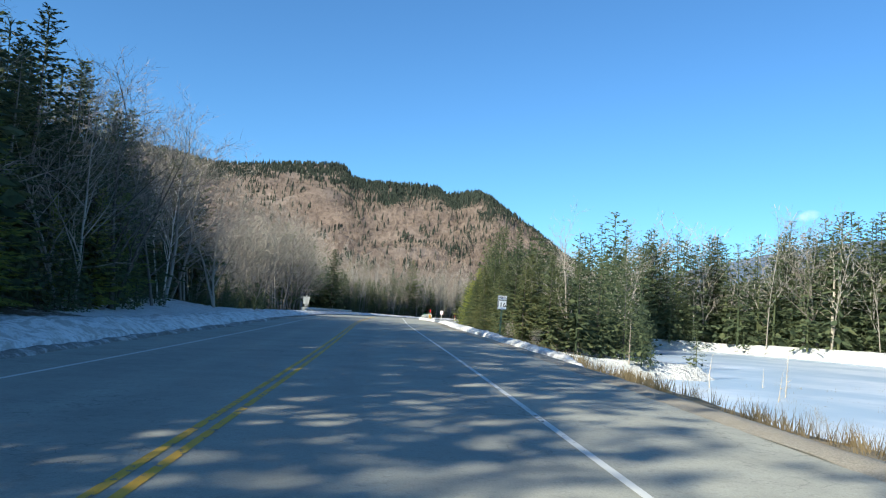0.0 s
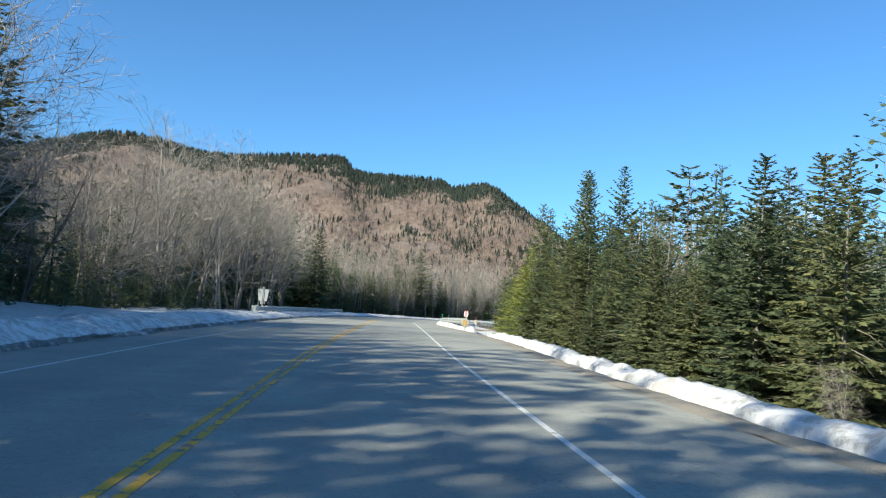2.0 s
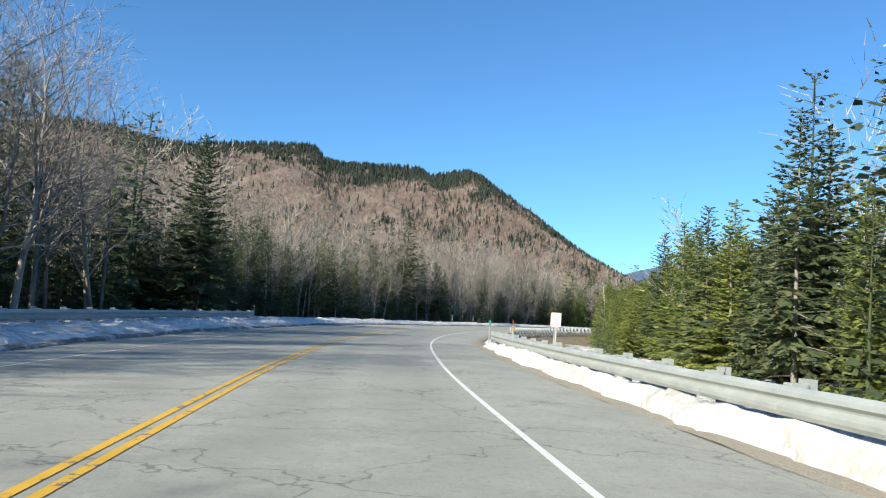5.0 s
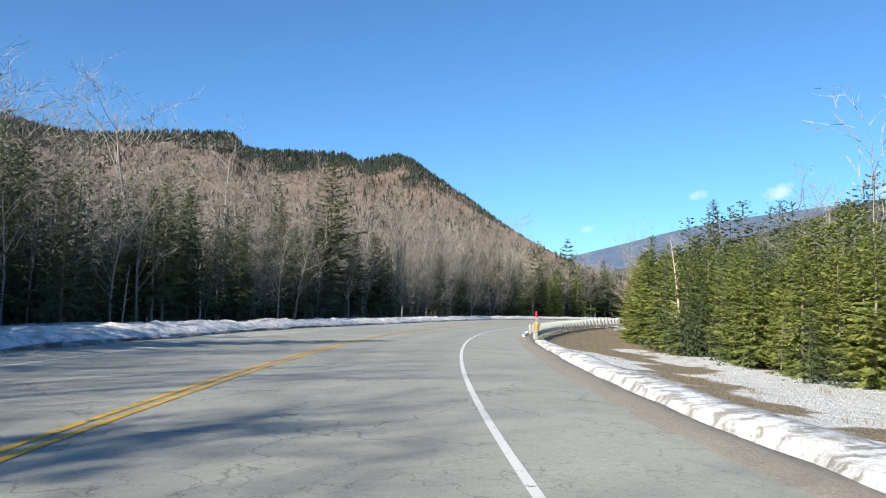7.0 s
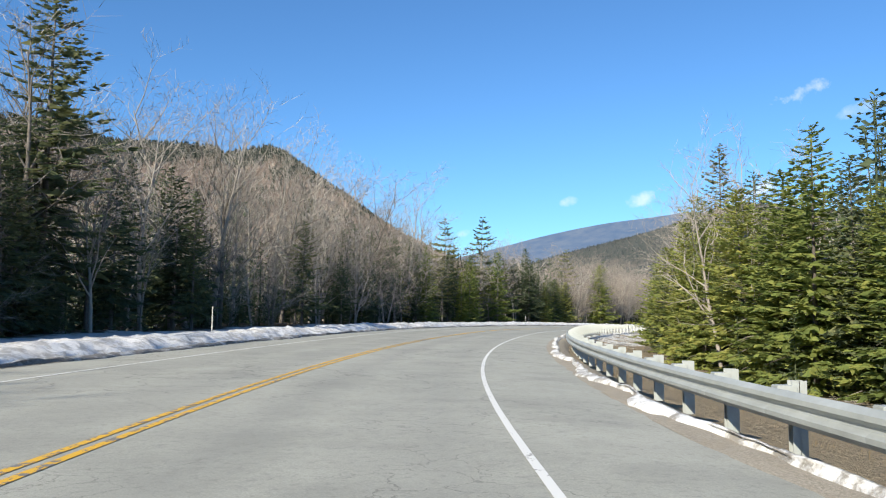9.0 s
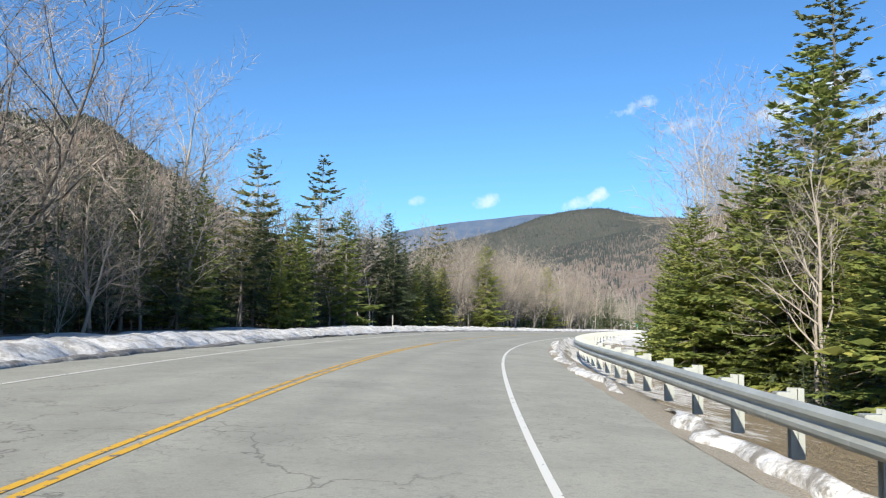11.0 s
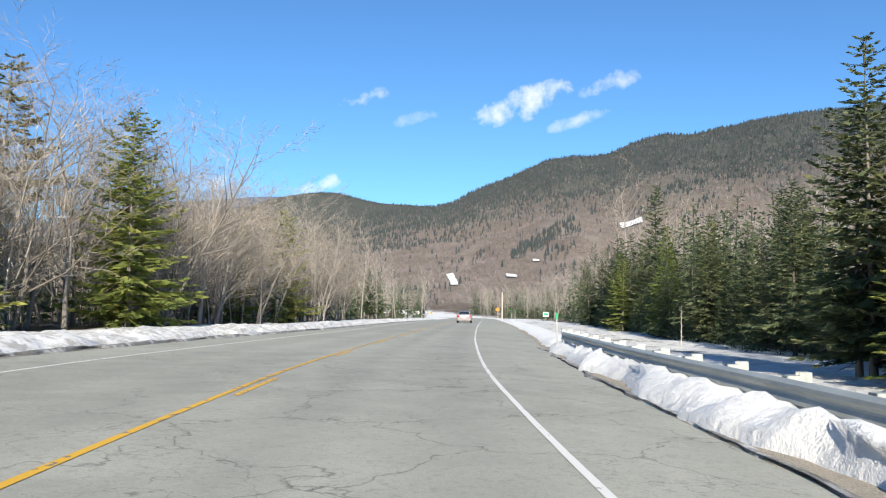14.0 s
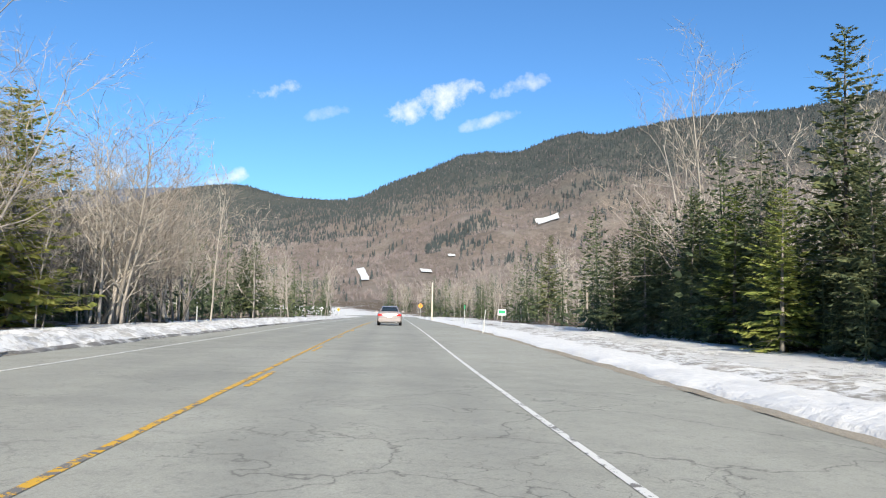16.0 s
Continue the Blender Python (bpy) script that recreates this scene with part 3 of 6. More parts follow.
def build_pond():
    xs, ys = np.meshgrid(np.linspace(6, 150, 97), np.linspace(-72, 140, 142))
    bm = bmesh.new()
    s, o = plan(xs.ravel(), ys.ravel())
    keep = in_pond(s, o - 0.8) | in_pond(s, o + 1.5)
    idx = {}
    for k in np.where(keep)[0]:
        idx[k] = bm.verts.new((xs.ravel()[k], ys.ravel()[k], -1.62))
    n = xs.shape[1]
    for k in idx:
        q = (k, k + 1, k + n + 1, k + n)
        if all(a in idx for a in q) and (k % n) < n - 1:
            bm.faces.new([idx[a] for a in q])
    ob = part("frozen_pond", bm, ICE)
    tagged(ob, "frozen pond with wind-blown snow on the ice", "pond", kind="structure")


build_pond()

# ------------------------------------------------------------------ mountains
def mountain(name, crest, foot, material, label, seed, falls=0.5, rough=1.0, rows=34):
    """A mountainside that climbs from its foot line to its crest and falls away behind it."""
    crest = spline(crest, 12.0 if len(crest) < 26 else 40.0)
    f = np.array(foot, float)
    u = np.linspace(0, 1, len(crest))
    fu = np.linspace(0, 1, len(f))
    base = np.stack([np.interp(u, fu, f[:, i]) for i in range(3)], 1)
    vs, fs = [], []
    ts = np.r_[np.linspace(0, 1, rows), 1.12, 1.35]
    scale = float(np.mean(np.linalg.norm(crest - base, axis=1)))
    for i in range(len(crest)):
        for t in ts:
            p = base[i] + (crest[i] - base[i]) * t
            if t <= 1:
                h = base[i][2] + (crest[i][2] - base[i][2]) * (0.55 * t + 0.45 * t**1.7)
                k = math.sin(math.pi * t) ** 0.7
                q = Vector((p[0], p[1], 0)) * (6.0 / scale)
                h += k * rough * crest[i][2] * (0.085 * noise.noise(q + Vector((seed, 0, 0))) + 0.045 * noise.noise(q * 2.7 + Vector((seed, 3, 0))) + 0.02 * noise.noise(q * 7))
            else:
                h = crest[i][2] - (t - 1) * falls * scale
            vs.append((p[0], p[1], h))
    n = len(ts)
    for i in range(len(crest) - 1):
        for j in range(n - 1):
            a = i * n + j
            fs.append((a, a + n, a + n + 1, a + 1))
    ob = new(name, mesh_of(name, vs, fs, material, True))
    tagged(ob, label, "mountain", kind="structure")
    return np.array(vs).reshape(len(crest), n, 3)[:, :rows]


def m_hillside(name="leaf_litter_hillside", dark_from=900.0, dark_to=1000.0, tone=(1, 1, 1)):
    k = Mat(name, 0.95, 0, 0.1)
    v = k.coords()
    n1, n2 = k.noise(0.02, 6, 0.65, v), k.noise(0.25, 5, 0.7, v)
    c = k.ramp(n2, (0.3, (0.150, 0.115, 0.094)), (0.7, (0.29, 0.232, 0.190)))
    c = k.mix(k.ramp(n1, (0.48, (0, 0, 0)), (0.66, (0.7, 0.7, 0.7))), c, (0.33, 0.28, 0.24))
    c = k.mix(k.ramp(k.noise(0.06, 6, 0.7, v), (0.50, (0, 0, 0)), (0.66, (0.6, 0.6, 0.6))), c, (0.135, 0.108, 0.090))
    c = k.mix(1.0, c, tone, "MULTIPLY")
    sep = k.node("ShaderNodeSeparateXYZ")
    k.link(v, sep.inputs[0])
    hgt = k.math("ADD", sep.outputs["Z"], k.math("MULTIPLY_ADD", n1, 160.0, -80.0))
    mr = k.node("ShaderNodeMapRange")
    k.link(hgt, mr.inputs["Value"])
    mr.inputs["From Min"].default_value, mr.inputs["From Max"].default_value = dark_from, dark_to
    c = k.mix(mr.outputs[0], c, k.ramp(n2, (0.3, (0.036, 0.044, 0.042)), (0.7, (0.094, 0.094, 0.086))))   # conifers above the hardwoods
    return k.color(c).m


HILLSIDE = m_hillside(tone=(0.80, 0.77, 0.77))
# bluer tone than HILLSIDE: the air's haze put into the slope's colour
HAZY_HIGH_HILLSIDE = m_hillside("hazy_high_hillside", 90.0, 210.0, (0.74, 0.78, 0.80))
M1 = mountain("mountain", [(-640, 640, 105), (-540, 740, 128), (-469, 814, 139), (-434, 834, 153), (-377, 863, 174), (-345, 877, 174), (-299, 894, 166), (-264, 905, 165), (-230, 905, 168),
                           (-180, 930, 176), (-139, 940, 179), (-118, 905, 158), (-62, 850, 144), (-17, 830, 140), (-5, 792, 126), (18, 750, 123), (36, 710, 114), (60, 705, 97),
                           (85, 700, 80), (108, 690, 61), (132, 680, 45), (150, 660, 32), (175, 640, 18)],
              [(-330, 150, 0), (-260, 210, 1), (-180, 260, 2), (-120, 300, 3), (-70, 320, 3), (-20, 330, 3), (30, 335, 3), (80, 345, 2), (130, 380, 2)],
              HILLSIDE, "steep mountainside of bare hardwoods with conifers along its crest", 1.0)
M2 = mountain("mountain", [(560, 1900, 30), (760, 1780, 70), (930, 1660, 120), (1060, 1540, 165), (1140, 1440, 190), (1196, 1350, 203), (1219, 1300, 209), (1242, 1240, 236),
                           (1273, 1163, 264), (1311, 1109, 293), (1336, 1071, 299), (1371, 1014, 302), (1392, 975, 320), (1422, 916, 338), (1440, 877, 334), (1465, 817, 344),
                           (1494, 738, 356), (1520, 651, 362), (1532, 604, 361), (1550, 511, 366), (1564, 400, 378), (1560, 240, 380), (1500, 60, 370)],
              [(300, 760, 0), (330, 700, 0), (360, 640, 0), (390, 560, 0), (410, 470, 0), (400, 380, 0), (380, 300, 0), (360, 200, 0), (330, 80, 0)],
              HAZY_HIGH_HILLSIDE, "long wooded mountainside with darker conifers towards the top", 5.0, rows=44)
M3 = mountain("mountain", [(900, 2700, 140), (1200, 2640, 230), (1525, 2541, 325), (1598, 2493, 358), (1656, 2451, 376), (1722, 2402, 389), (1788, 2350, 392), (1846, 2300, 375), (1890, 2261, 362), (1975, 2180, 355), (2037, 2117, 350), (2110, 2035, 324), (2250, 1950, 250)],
              [(1000, 1900, 0), (1250, 1800, 0), (1500, 1650, 0), (1700, 1500, 0), (1800, 1350, 0)], HAZY_HIGH_HILLSIDE, "rounded dark wooded hill closing the valley", 8.0, rows=26)

# the ridge glows by itself: emission stands in for blue hazy air
def m_far_ridge_glow():
    k = Mat("far_ridge_haze_glow", 1.0, 0, 0)
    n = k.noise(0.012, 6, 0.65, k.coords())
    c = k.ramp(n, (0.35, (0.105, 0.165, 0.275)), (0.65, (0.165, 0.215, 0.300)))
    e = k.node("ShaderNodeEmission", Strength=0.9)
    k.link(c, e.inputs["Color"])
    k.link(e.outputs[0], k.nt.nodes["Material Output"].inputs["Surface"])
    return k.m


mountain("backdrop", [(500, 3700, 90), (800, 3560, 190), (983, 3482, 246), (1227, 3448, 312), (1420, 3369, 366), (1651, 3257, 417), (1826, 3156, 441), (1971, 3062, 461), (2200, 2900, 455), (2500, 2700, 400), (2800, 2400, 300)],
         [(350, 2600, -10), (900, 2300, -10), (1800, 1700, -10), (2400, 1600, -10)], m_far_ridge_glow(), "distant ridge with its blue haze made by glow", 9.0, rows=20)

# ------------------------------------------------------------------ trees


def frame_of(d):
    d = d.normalized()
    a = d.orthogonal().normalized()
    return a, d.cross(a)


def tube(vs, fs, pts, radii, n):
    """A tapered tube through pts."""
    base = len(vs)
    for i, (p, r) in enumerate(zip(pts, radii)):
        d = (pts[min(i + 1, len(pts) - 1)] - pts[max(i - 1, 0)])
        a, b = frame_of(d)
        for k in range(n):
            ang = 2 * math.pi * k / n
            vs.append(p + (a * math.cos(ang) + b * math.sin(ang)) * r)
    for i in range(len(pts) - 1):
        for k in range(n):
            q = base + i * n
            fs.append((q + k, q + (k + 1) % n, q + n + (k + 1) % n, q + n + k))


def conifer_meshes(h, width, rng, boughs=120, start=0.06, fronds=9, prongs=3, ragged=0.35, power=0.8, tiers=0, inner=0.12, sag=1.0, dead=24, fine=1.0, lite=False):
    """Trunk and crown of a spruce, fir or pine, h metres high: boughs wind round the stem, each a drooping spine with fronds of needles to both sides."""
    tv, tf, cv, cf = [], [], [], []
    lean = Vector((rng.uniform(-0.025, 0.025), rng.uniform(-0.025, 0.025), 0)) * h
    axis = lambda u: Vector((0, 0, h * u)) + lean * u * u
    us = [0, 0.03, 0.2, 0.4, 0.6, 0.8, 0.97]
    r0 = 0.0085 * h + 0.03
    tube(tv, tf, [axis(u) - Vector((0, 0, 0.3)) * (u == 0) for u in us], [r0 * k for k in (1.35, 1.05, 0.86, 0.66, 0.45, 0.24, 0.04)], 6)
    for k in range(dead):                     # dead grey limbs low on the trunk
        u, ang, l = rng.uniform(0.04, max(0.4, start + 0.15)), rng.uniform(0, 6.28), rng.uniform(0.35, 0.95) * width
        a0 = axis(u)
        d = Vector((math.cos(ang), math.sin(ang), rng.uniform(-0.45, 0.1)))
        mid, tip = a0 + d * l * 0.6, a0 + d * l + Vector((0, 0, -0.12 * l))
        i = len(tv)
        tv.extend((a0 - Vector((0, 0, 0.02)), a0 + Vector((0, 0, 0.02)), mid + Vector((0, 0, 0.012)), mid - Vector((0, 0, 0.012)), tip))
        tf.extend(((i, i + 1, i + 2, i + 3), (i + 3, i + 2, i + 4)))
    ph = [rng.uniform(0, 50) for _ in range(3)]

    def tri(p, q, r):
        i = len(cv)
        cv.extend((p, q, r))
        cf.append((i, i + 1, i + 2))

    def frond(p, d, flat, l):
        """A flat spray: a few narrow tongues that fan out from p along d."""
        for k in range(prongs):
            f = (k - (prongs - 1) / 2) * (0.62 if prongs > 2 else 0.45) + rng.uniform(-0.14, 0.14)
            dd = (d + flat * f + Vector((0, 0, rng.uniform(-0.16, 0.08)))).normalized()
            ll = l * rng.uniform(0.75, 1.1) * (1 - 0.22 * abs(f))
            w = flat.lerp(Vector((0, 0, 1)), rng.uniform(-0.85, 0.85)).normalized() * ll * (0.23 if not lite else 0.33) * rng.uniform(0.75, 1.25)
            b = p + dd * ll * 0.35
            i = len(cv)
            cv.extend((p, b + w, p + dd * ll, b - w))
            cf.extend(((i, i + 1, i + 2), (i, i + 2, i + 3)))
    gold = rng.uniform(0, 6.28)
    for b in range(boughs):
        v = ((b + rng.random()) / boughs) ** 0.95
        if tiers:
            v = (round(v * tiers) + rng.uniform(-0.13, 0.13)) / tiers
        v = min(max(v, 0.0), 0.985)
        u = start + (1 - start) * v
        ang = gold + b * 2.39996 + rng.uniform(-0.35, 0.35)
        out = Vector((math.cos(ang), math.sin(ang), 0))
        side = Vector((-out.y, out.x, 0))
        lobe = noise.noise(Vector((math.cos(ang) * 0.9 + ph[0], math.sin(ang) * 0.9 + ph[1], u * h * 0.45)))
        if v < 0.8 and lobe < -0.62 + ragged * 0.7 and rng.random() < ragged:
            continue
        full = min(1.0, 0.62 + 3.2 * v) * (1 - v) ** power
        L = width * full * (1 + ragged * 0.9 * lobe) * rng.uniform(1 - 0.6 * ragged, 1.1) + 0.16 + 0.012 * h * (1 - v)
        rise_ = (-0.42 + 0.85 * v + rng.uniform(-0.14, 0.14)) * sag if v < 0.75 else rng.uniform(0.0, 0.5) * min(1.0, sag + 0.3)
        hook = rng.uniform(0.10, 0.32) if v < 0.75 else 0.1
        root = axis(u)
        spine = lambda t: root + out * (L * t) + Vector((0, 0, rise_ * L * t + hook * L * t * t))
        wd = 0.016 + 0.006 * L
        tri(root + Vector((0, 0, wd)), root - Vector((0, 0, wd)), spine(0.95))
        n = max(3, int(fronds * (0.35 + 0.65 * min(1.2, L / max(width, 0.1)))))
        for k in range(n):
            t = inner + (1 - inner) * (k + rng.uniform(0, 0.9)) / n
            sg = -1 if k % 2 else 1
            sp = rng.uniform(0.35, 1.05) * (1.15 - t)
            d = (out * (0.45 + 0.55 * t) + side * sg * sp + Vector((0, 0, rise_ * 0.5 + hook * t + rng.uniform(-0.36, 0.06)))).normalized()
            flat = d.cross(Vector((rng.uniform(-0.3, 0.3), rng.uniform(-0.3, 0.3), 1))).normalized()
            frond(spine(t), d, flat, fine * (0.40 * L * (1.05 - t) + 0.13 + 0.010 * h) * (1 - 0.28 * v) * rng.uniform(0.8, 1.25))
        frond(spine(0.9), (out + Vector((0, 0, rise_ + hook))).normalized(), side, 0.14 * L + (0.10 + 0.006 * h) * (1 - 0.3 * v))
    top = axis(1.0)
    for k in range(5):                        # the leading shoot
        ang = 6.28 * k / 5
        o = Vector((math.cos(ang), math.sin(ang), 0)) * (0.02 + 0.012 * width)
        tri(axis(0.90) + o, axis(0.90) - o * 0.6, top)
        tri(axis(0.965), axis(0.955) + o * 0.5, axis(0.985) + o * 3.2 + Vector((0, 0, 0.05)))
    return tv, tf, cv, cf


def bare_meshes(h, spread, rng, limbs=9, first=0.3, stems=1, twig_len=1.0, lean=0.05, forks=(4, 5, 5), rtrunk=None, max_depth=3, crook=0.12, lite=False, short=1.0):
    """Trunk-and-limb mesh and twig mesh of a leafless tree."""
    tv, tf, wv, wf = [], [], [], []

    def ribbon(a, b, w):
        d = b - a
        s = d.cross(Vector((rng.uniform(-1, 1), rng.uniform(-1, 1), rng.uniform(-1, 1))))
        if s.length < 1e-6:
            return
        s = s.normalized() * w
        i = len(wv)
        if w > 0.0128 and not lite:
            wv.extend((a - s, a + s, b + s * 0.6, b - s * 0.6))
            wf.append((i, i + 1, i + 2, i + 3))
        else:
            wv.extend((a - s, a + s, b))
            wf.append((i, i + 1, i + 2))

    def grow(p, d, L, r, depth):
        n = 5 if depth == 0 else (3 if depth < 3 else 1)
        pts, rad = [p], [r]
        for k in range(1, n + 1):
            bend = Vector((rng.uniform(-1, 1), rng.uniform(-1, 1), rng.uniform(-0.8, 0.9))) * crook * (0.6 if depth == 0 else 1.8)
            d = (d + bend + Vector((0, 0, (0.05, 0.07, 0.05, 0.03)[min(depth, 3)]))).normalized()
            pts.append(pts[-1] + d * (L / n))
            rad.append(r * (1 - 0.86 * k / n))
        if depth <= (0 if lite else 1):
            tube(tv, tf, pts, rad, (3 if lite else 6) if depth == 0 else (4 if depth == 1 else 3))
        else:
            for a, b in zip(pts[:-1], pts[1:]):
                ribbon(a, b, max(0.026 if lite else (0.0065 if depth > 2 else 0.011), r * 0.8))
        if depth >= max_depth:
            return
        count = limbs if depth == 0 else forks[min(depth - 1, len(forks) - 1)]
        lo = first if depth == 0 else 0.25
        for k in range(count):
            t = lo + (1 - lo) * (k + rng.uniform(0.1, 0.9)) / count
            i = min(int(t * n), n - 1)
            q = pts[i].lerp(pts[i + 1], t * n - i)
            dd = (pts[i + 1] - pts[i]).normalized()
            a, b = frame_of(dd)
            ang = rng.uniform(0, 6.28)
            out = (a * math.cos(ang) + b * math.sin(ang))
            open_ = rng.uniform(0.45, 1.0) * spread if depth == 0 else rng.uniform(0.6, 1.4)
            nd = (dd + out * open_).normalized()
            ll = L * (rng.uniform(0.34, 0.52) if depth == 0 else rng.uniform(0.4, 0.62)) * (1.12 - 0.55 * t if depth == 0 else 1.0)
            ll *= short if depth == 0 else 1.0
            if depth >= 2:
                ll *= twig_len
            rr = max(0.005, r * (1 - 0.7 * t) * (0.58 if depth == 0 else 0.55))
            grow(q, nd, ll, rr, depth + 1)
    for k in range(stems):
        d = Vector((rng.uniform(-1, 1), rng.uniform(-1, 1), 0)) * (lean if stems == 1 else 0.22) + Vector((0, 0, 1))
        off = Vector((rng.uniform(-1, 1), rng.uniform(-1, 1), 0)) * (0 if stems == 1 else 0.3)
        r = rtrunk or (0.010 * h + 0.03)
        grow(off - Vector((0, 0, 0.3)), d.normalized(), h * rng.uniform(0.86, 1.0), r * (1 if stems == 1 else 0.7), 0)
    return tv, tf, wv, wf


class Kind:
    def __init__(self, name, category, label, group, trunk, crown, bark, leaf, crown_name, height):
        self.name, self.category, self.label, self.group, self.height, self.crown_name = name, category, label, group, height, crown_name
        self.trunk = mesh_of(name + "_trunk", *trunk, bark, True)
        self.crown = mesh_of(name + "_crown", *crown, leaf) if crown[1] else None

    def plant(self, x, y, height, turn, label="", z=None, wide=1.0):
        k = height / self.height
        z = float(ground_z(x, y)[0]) if z is None else z
        ob = new(self.name)
        ob.matrix_world = Matrix.LocRotScale((x, y, z - 0.05), Euler((0, 0, turn)), (k * wide, k * wide, k))
        tagged(ob, label or self.label, self.category, self.group)
        for nm, me in (("trunk", self.trunk), (self.crown_name, self.crown)):
            if me:
                c = new(nm, me)
                c.parent = ob
        return ob


RNG = random.Random(11)
SPRUCE, SPRUCE_FAR, SPRUCE_NEAR, FIR, FIR_FAR, FIR_NEAR, PINE, UMBRELLA, BARE, MAPLE, SAPLING, DEAD, BIRCH = ([] for _ in range(13))


def add_conifer(pool, name, label, group, h, leaf, **kw):
    tv, tf, cv, cf = conifer_meshes(h, rng=RNG, **kw)
    pool.append(Kind(name, "tree", label, group, (tv, tf), (cv, cf), BARK, leaf, "crown", h))


def add_bare(pool, name, category, label, group, bark, twig, h, spread, **kw):
    a = bare_meshes(h, spread, RNG, **kw)
    pool.append(Kind(name, category, label, group, a[:2], a[2:], bark, twig, "twigwork", h))


for i in range(5):
    add_conifer(SPRUCE, "spruce_tree", "dark green spruce with drooping boughs at the wood's edge", "spruces", 12, NEEDLES, width=RNG.uniform(1.9, 2.9), boughs=140, start=RNG.uniform(0.04, 0.16), fronds=11, fine=0.85, ragged=RNG.uniform(0.4, 0.7), power=RNG.uniform(0.62, 0.9))
    add_conifer(FIR, "fir_tree", "yellow-green balsam fir with boughs down to the ground", "firs", 8, NEEDLES_FIR, width=RNG.uniform(1.7, 2.3), boughs=130, start=RNG.uniform(0.01, 0.05), fronds=12, fine=0.8, ragged=RNG.uniform(0.3, 0.55), power=RNG.uniform(0.6, 0.8), sag=0.8)
for i in range(4):
    add_conifer(SPRUCE_FAR, "spruce_tree", "dark green spruce standing among the hardwoods", "spruces", 12, NEEDLES, width=RNG.uniform(2.0, 2.9), boughs=95, start=RNG.uniform(0.05, 0.2), fronds=7, prongs=2, ragged=0.55, power=RNG.uniform(0.6, 0.85))
    add_conifer(FIR_FAR, "fir_tree", "green balsam fir in the young wood", "firs", 8, NEEDLES, width=RNG.uniform(1.7, 2.3), boughs=90, start=0.02, fronds=7, prongs=2, ragged=0.4, power=0.7)
    add_conifer(SPRUCE_NEAR, "spruce_tree", "dark green spruce with drooping boughs beside the verge", "spruces", 9, NEEDLES, width=RNG.uniform(1.8, 2.4), boughs=180, start=RNG.uniform(0.02, 0.08), fronds=16, fine=0.7, ragged=0.45, power=RNG.uniform(0.6, 0.8))
    add_conifer(FIR_NEAR, "fir_tree", "yellow-green balsam fir with boughs down to the snow", "firs", 7, NEEDLES_FIR, width=RNG.uniform(1.7, 2.2), boughs=170, start=0.02, fronds=16, fine=0.7, ragged=0.4, power=RNG.uniform(0.55, 0.75), sag=0.75)
add_conifer(UMBRELLA, "pine_tree", "tall pine with a flat layered top on a bare trunk", "pines", 12, NEEDLES, width=1.7, boughs=46, start=0.68, fronds=11, ragged=0.7, power=0.35, tiers=6, inner=0.35, sag=0.25, dead=40)
for i in range(4):
    add_conifer(PINE, "pine_tree", "tall ragged pine with a bare lower trunk", "pines", 15, NEEDLES_PINE, width=RNG.uniform(2.3, 2.9), boughs=105, start=0.30, fronds=13, ragged=0.75, power=0.55, tiers=13, inner=0.34, sag=0.4, dead=46)
for i in range(5):
    add_bare(BARE, "bare_tree", "tree", "leafless slender hardwood with grey bark", "bare hardwoods", GREY_BARK, TWIGS, 11, RNG.uniform(0.75, 1.15), limbs=13, first=0.22, lean=0.10, forks=(7, 8), rtrunk=0.12, crook=0.17, twig_len=0.85)
for i in range(3):
    add_bare(MAPLE, "maple_tree", "tree", "leafless spreading maple with many fine twigs", "bare maples", GREY_BARK, TWIGS_RED, 10, 1.3, limbs=12, first=0.12, stems=2, lean=0.1, forks=(8, 8), crook=0.2, twig_len=0.85)
for i in range(3):
    add_bare(SAPLING, "bare_shrub", "shrub", "leafless many-stemmed shrub of grey twigs", "bare shrubs", GREY_BARK, TWIGS, 6, 0.9, limbs=11, first=0.06, stems=3, lean=0.25, forks=(6, 6), rtrunk=0.045, crook=0.2)
for i in range(4):
    add_bare(DEAD, "dead_tree", "tree", "barkless pale grey dead tree with broken limbs", "dead trees", PALE_WOOD, TWIGS, 8, 1.3 if i == 0 else 2.4, limbs=7 if i == 0 else 18, first=0.16, forks=(3, 2), rtrunk=0.11, max_depth=1, crook=0.2 if i == 0 else 0.07, short=0.45 if i == 0 else 0.26)
add_bare(BIRCH, "birch_tree", "tree", "leafless white-barked birch leaning over the verge", "birches", BIRCH_BARK, TWIGS_RED, 12, 0.9, limbs=16, first=0.3, stems=2, forks=(8, 7), rtrunk=0.12, crook=0.16)


def plant(kinds, s, o, h, label="", wide=1.0):
    p = at(s, o)
    return RNG.choice(kinds).plant(p.x, p.y, h * RNG.uniform(0.97, 1.03), RNG.uniform(0, 6.28), label, wide=wide)


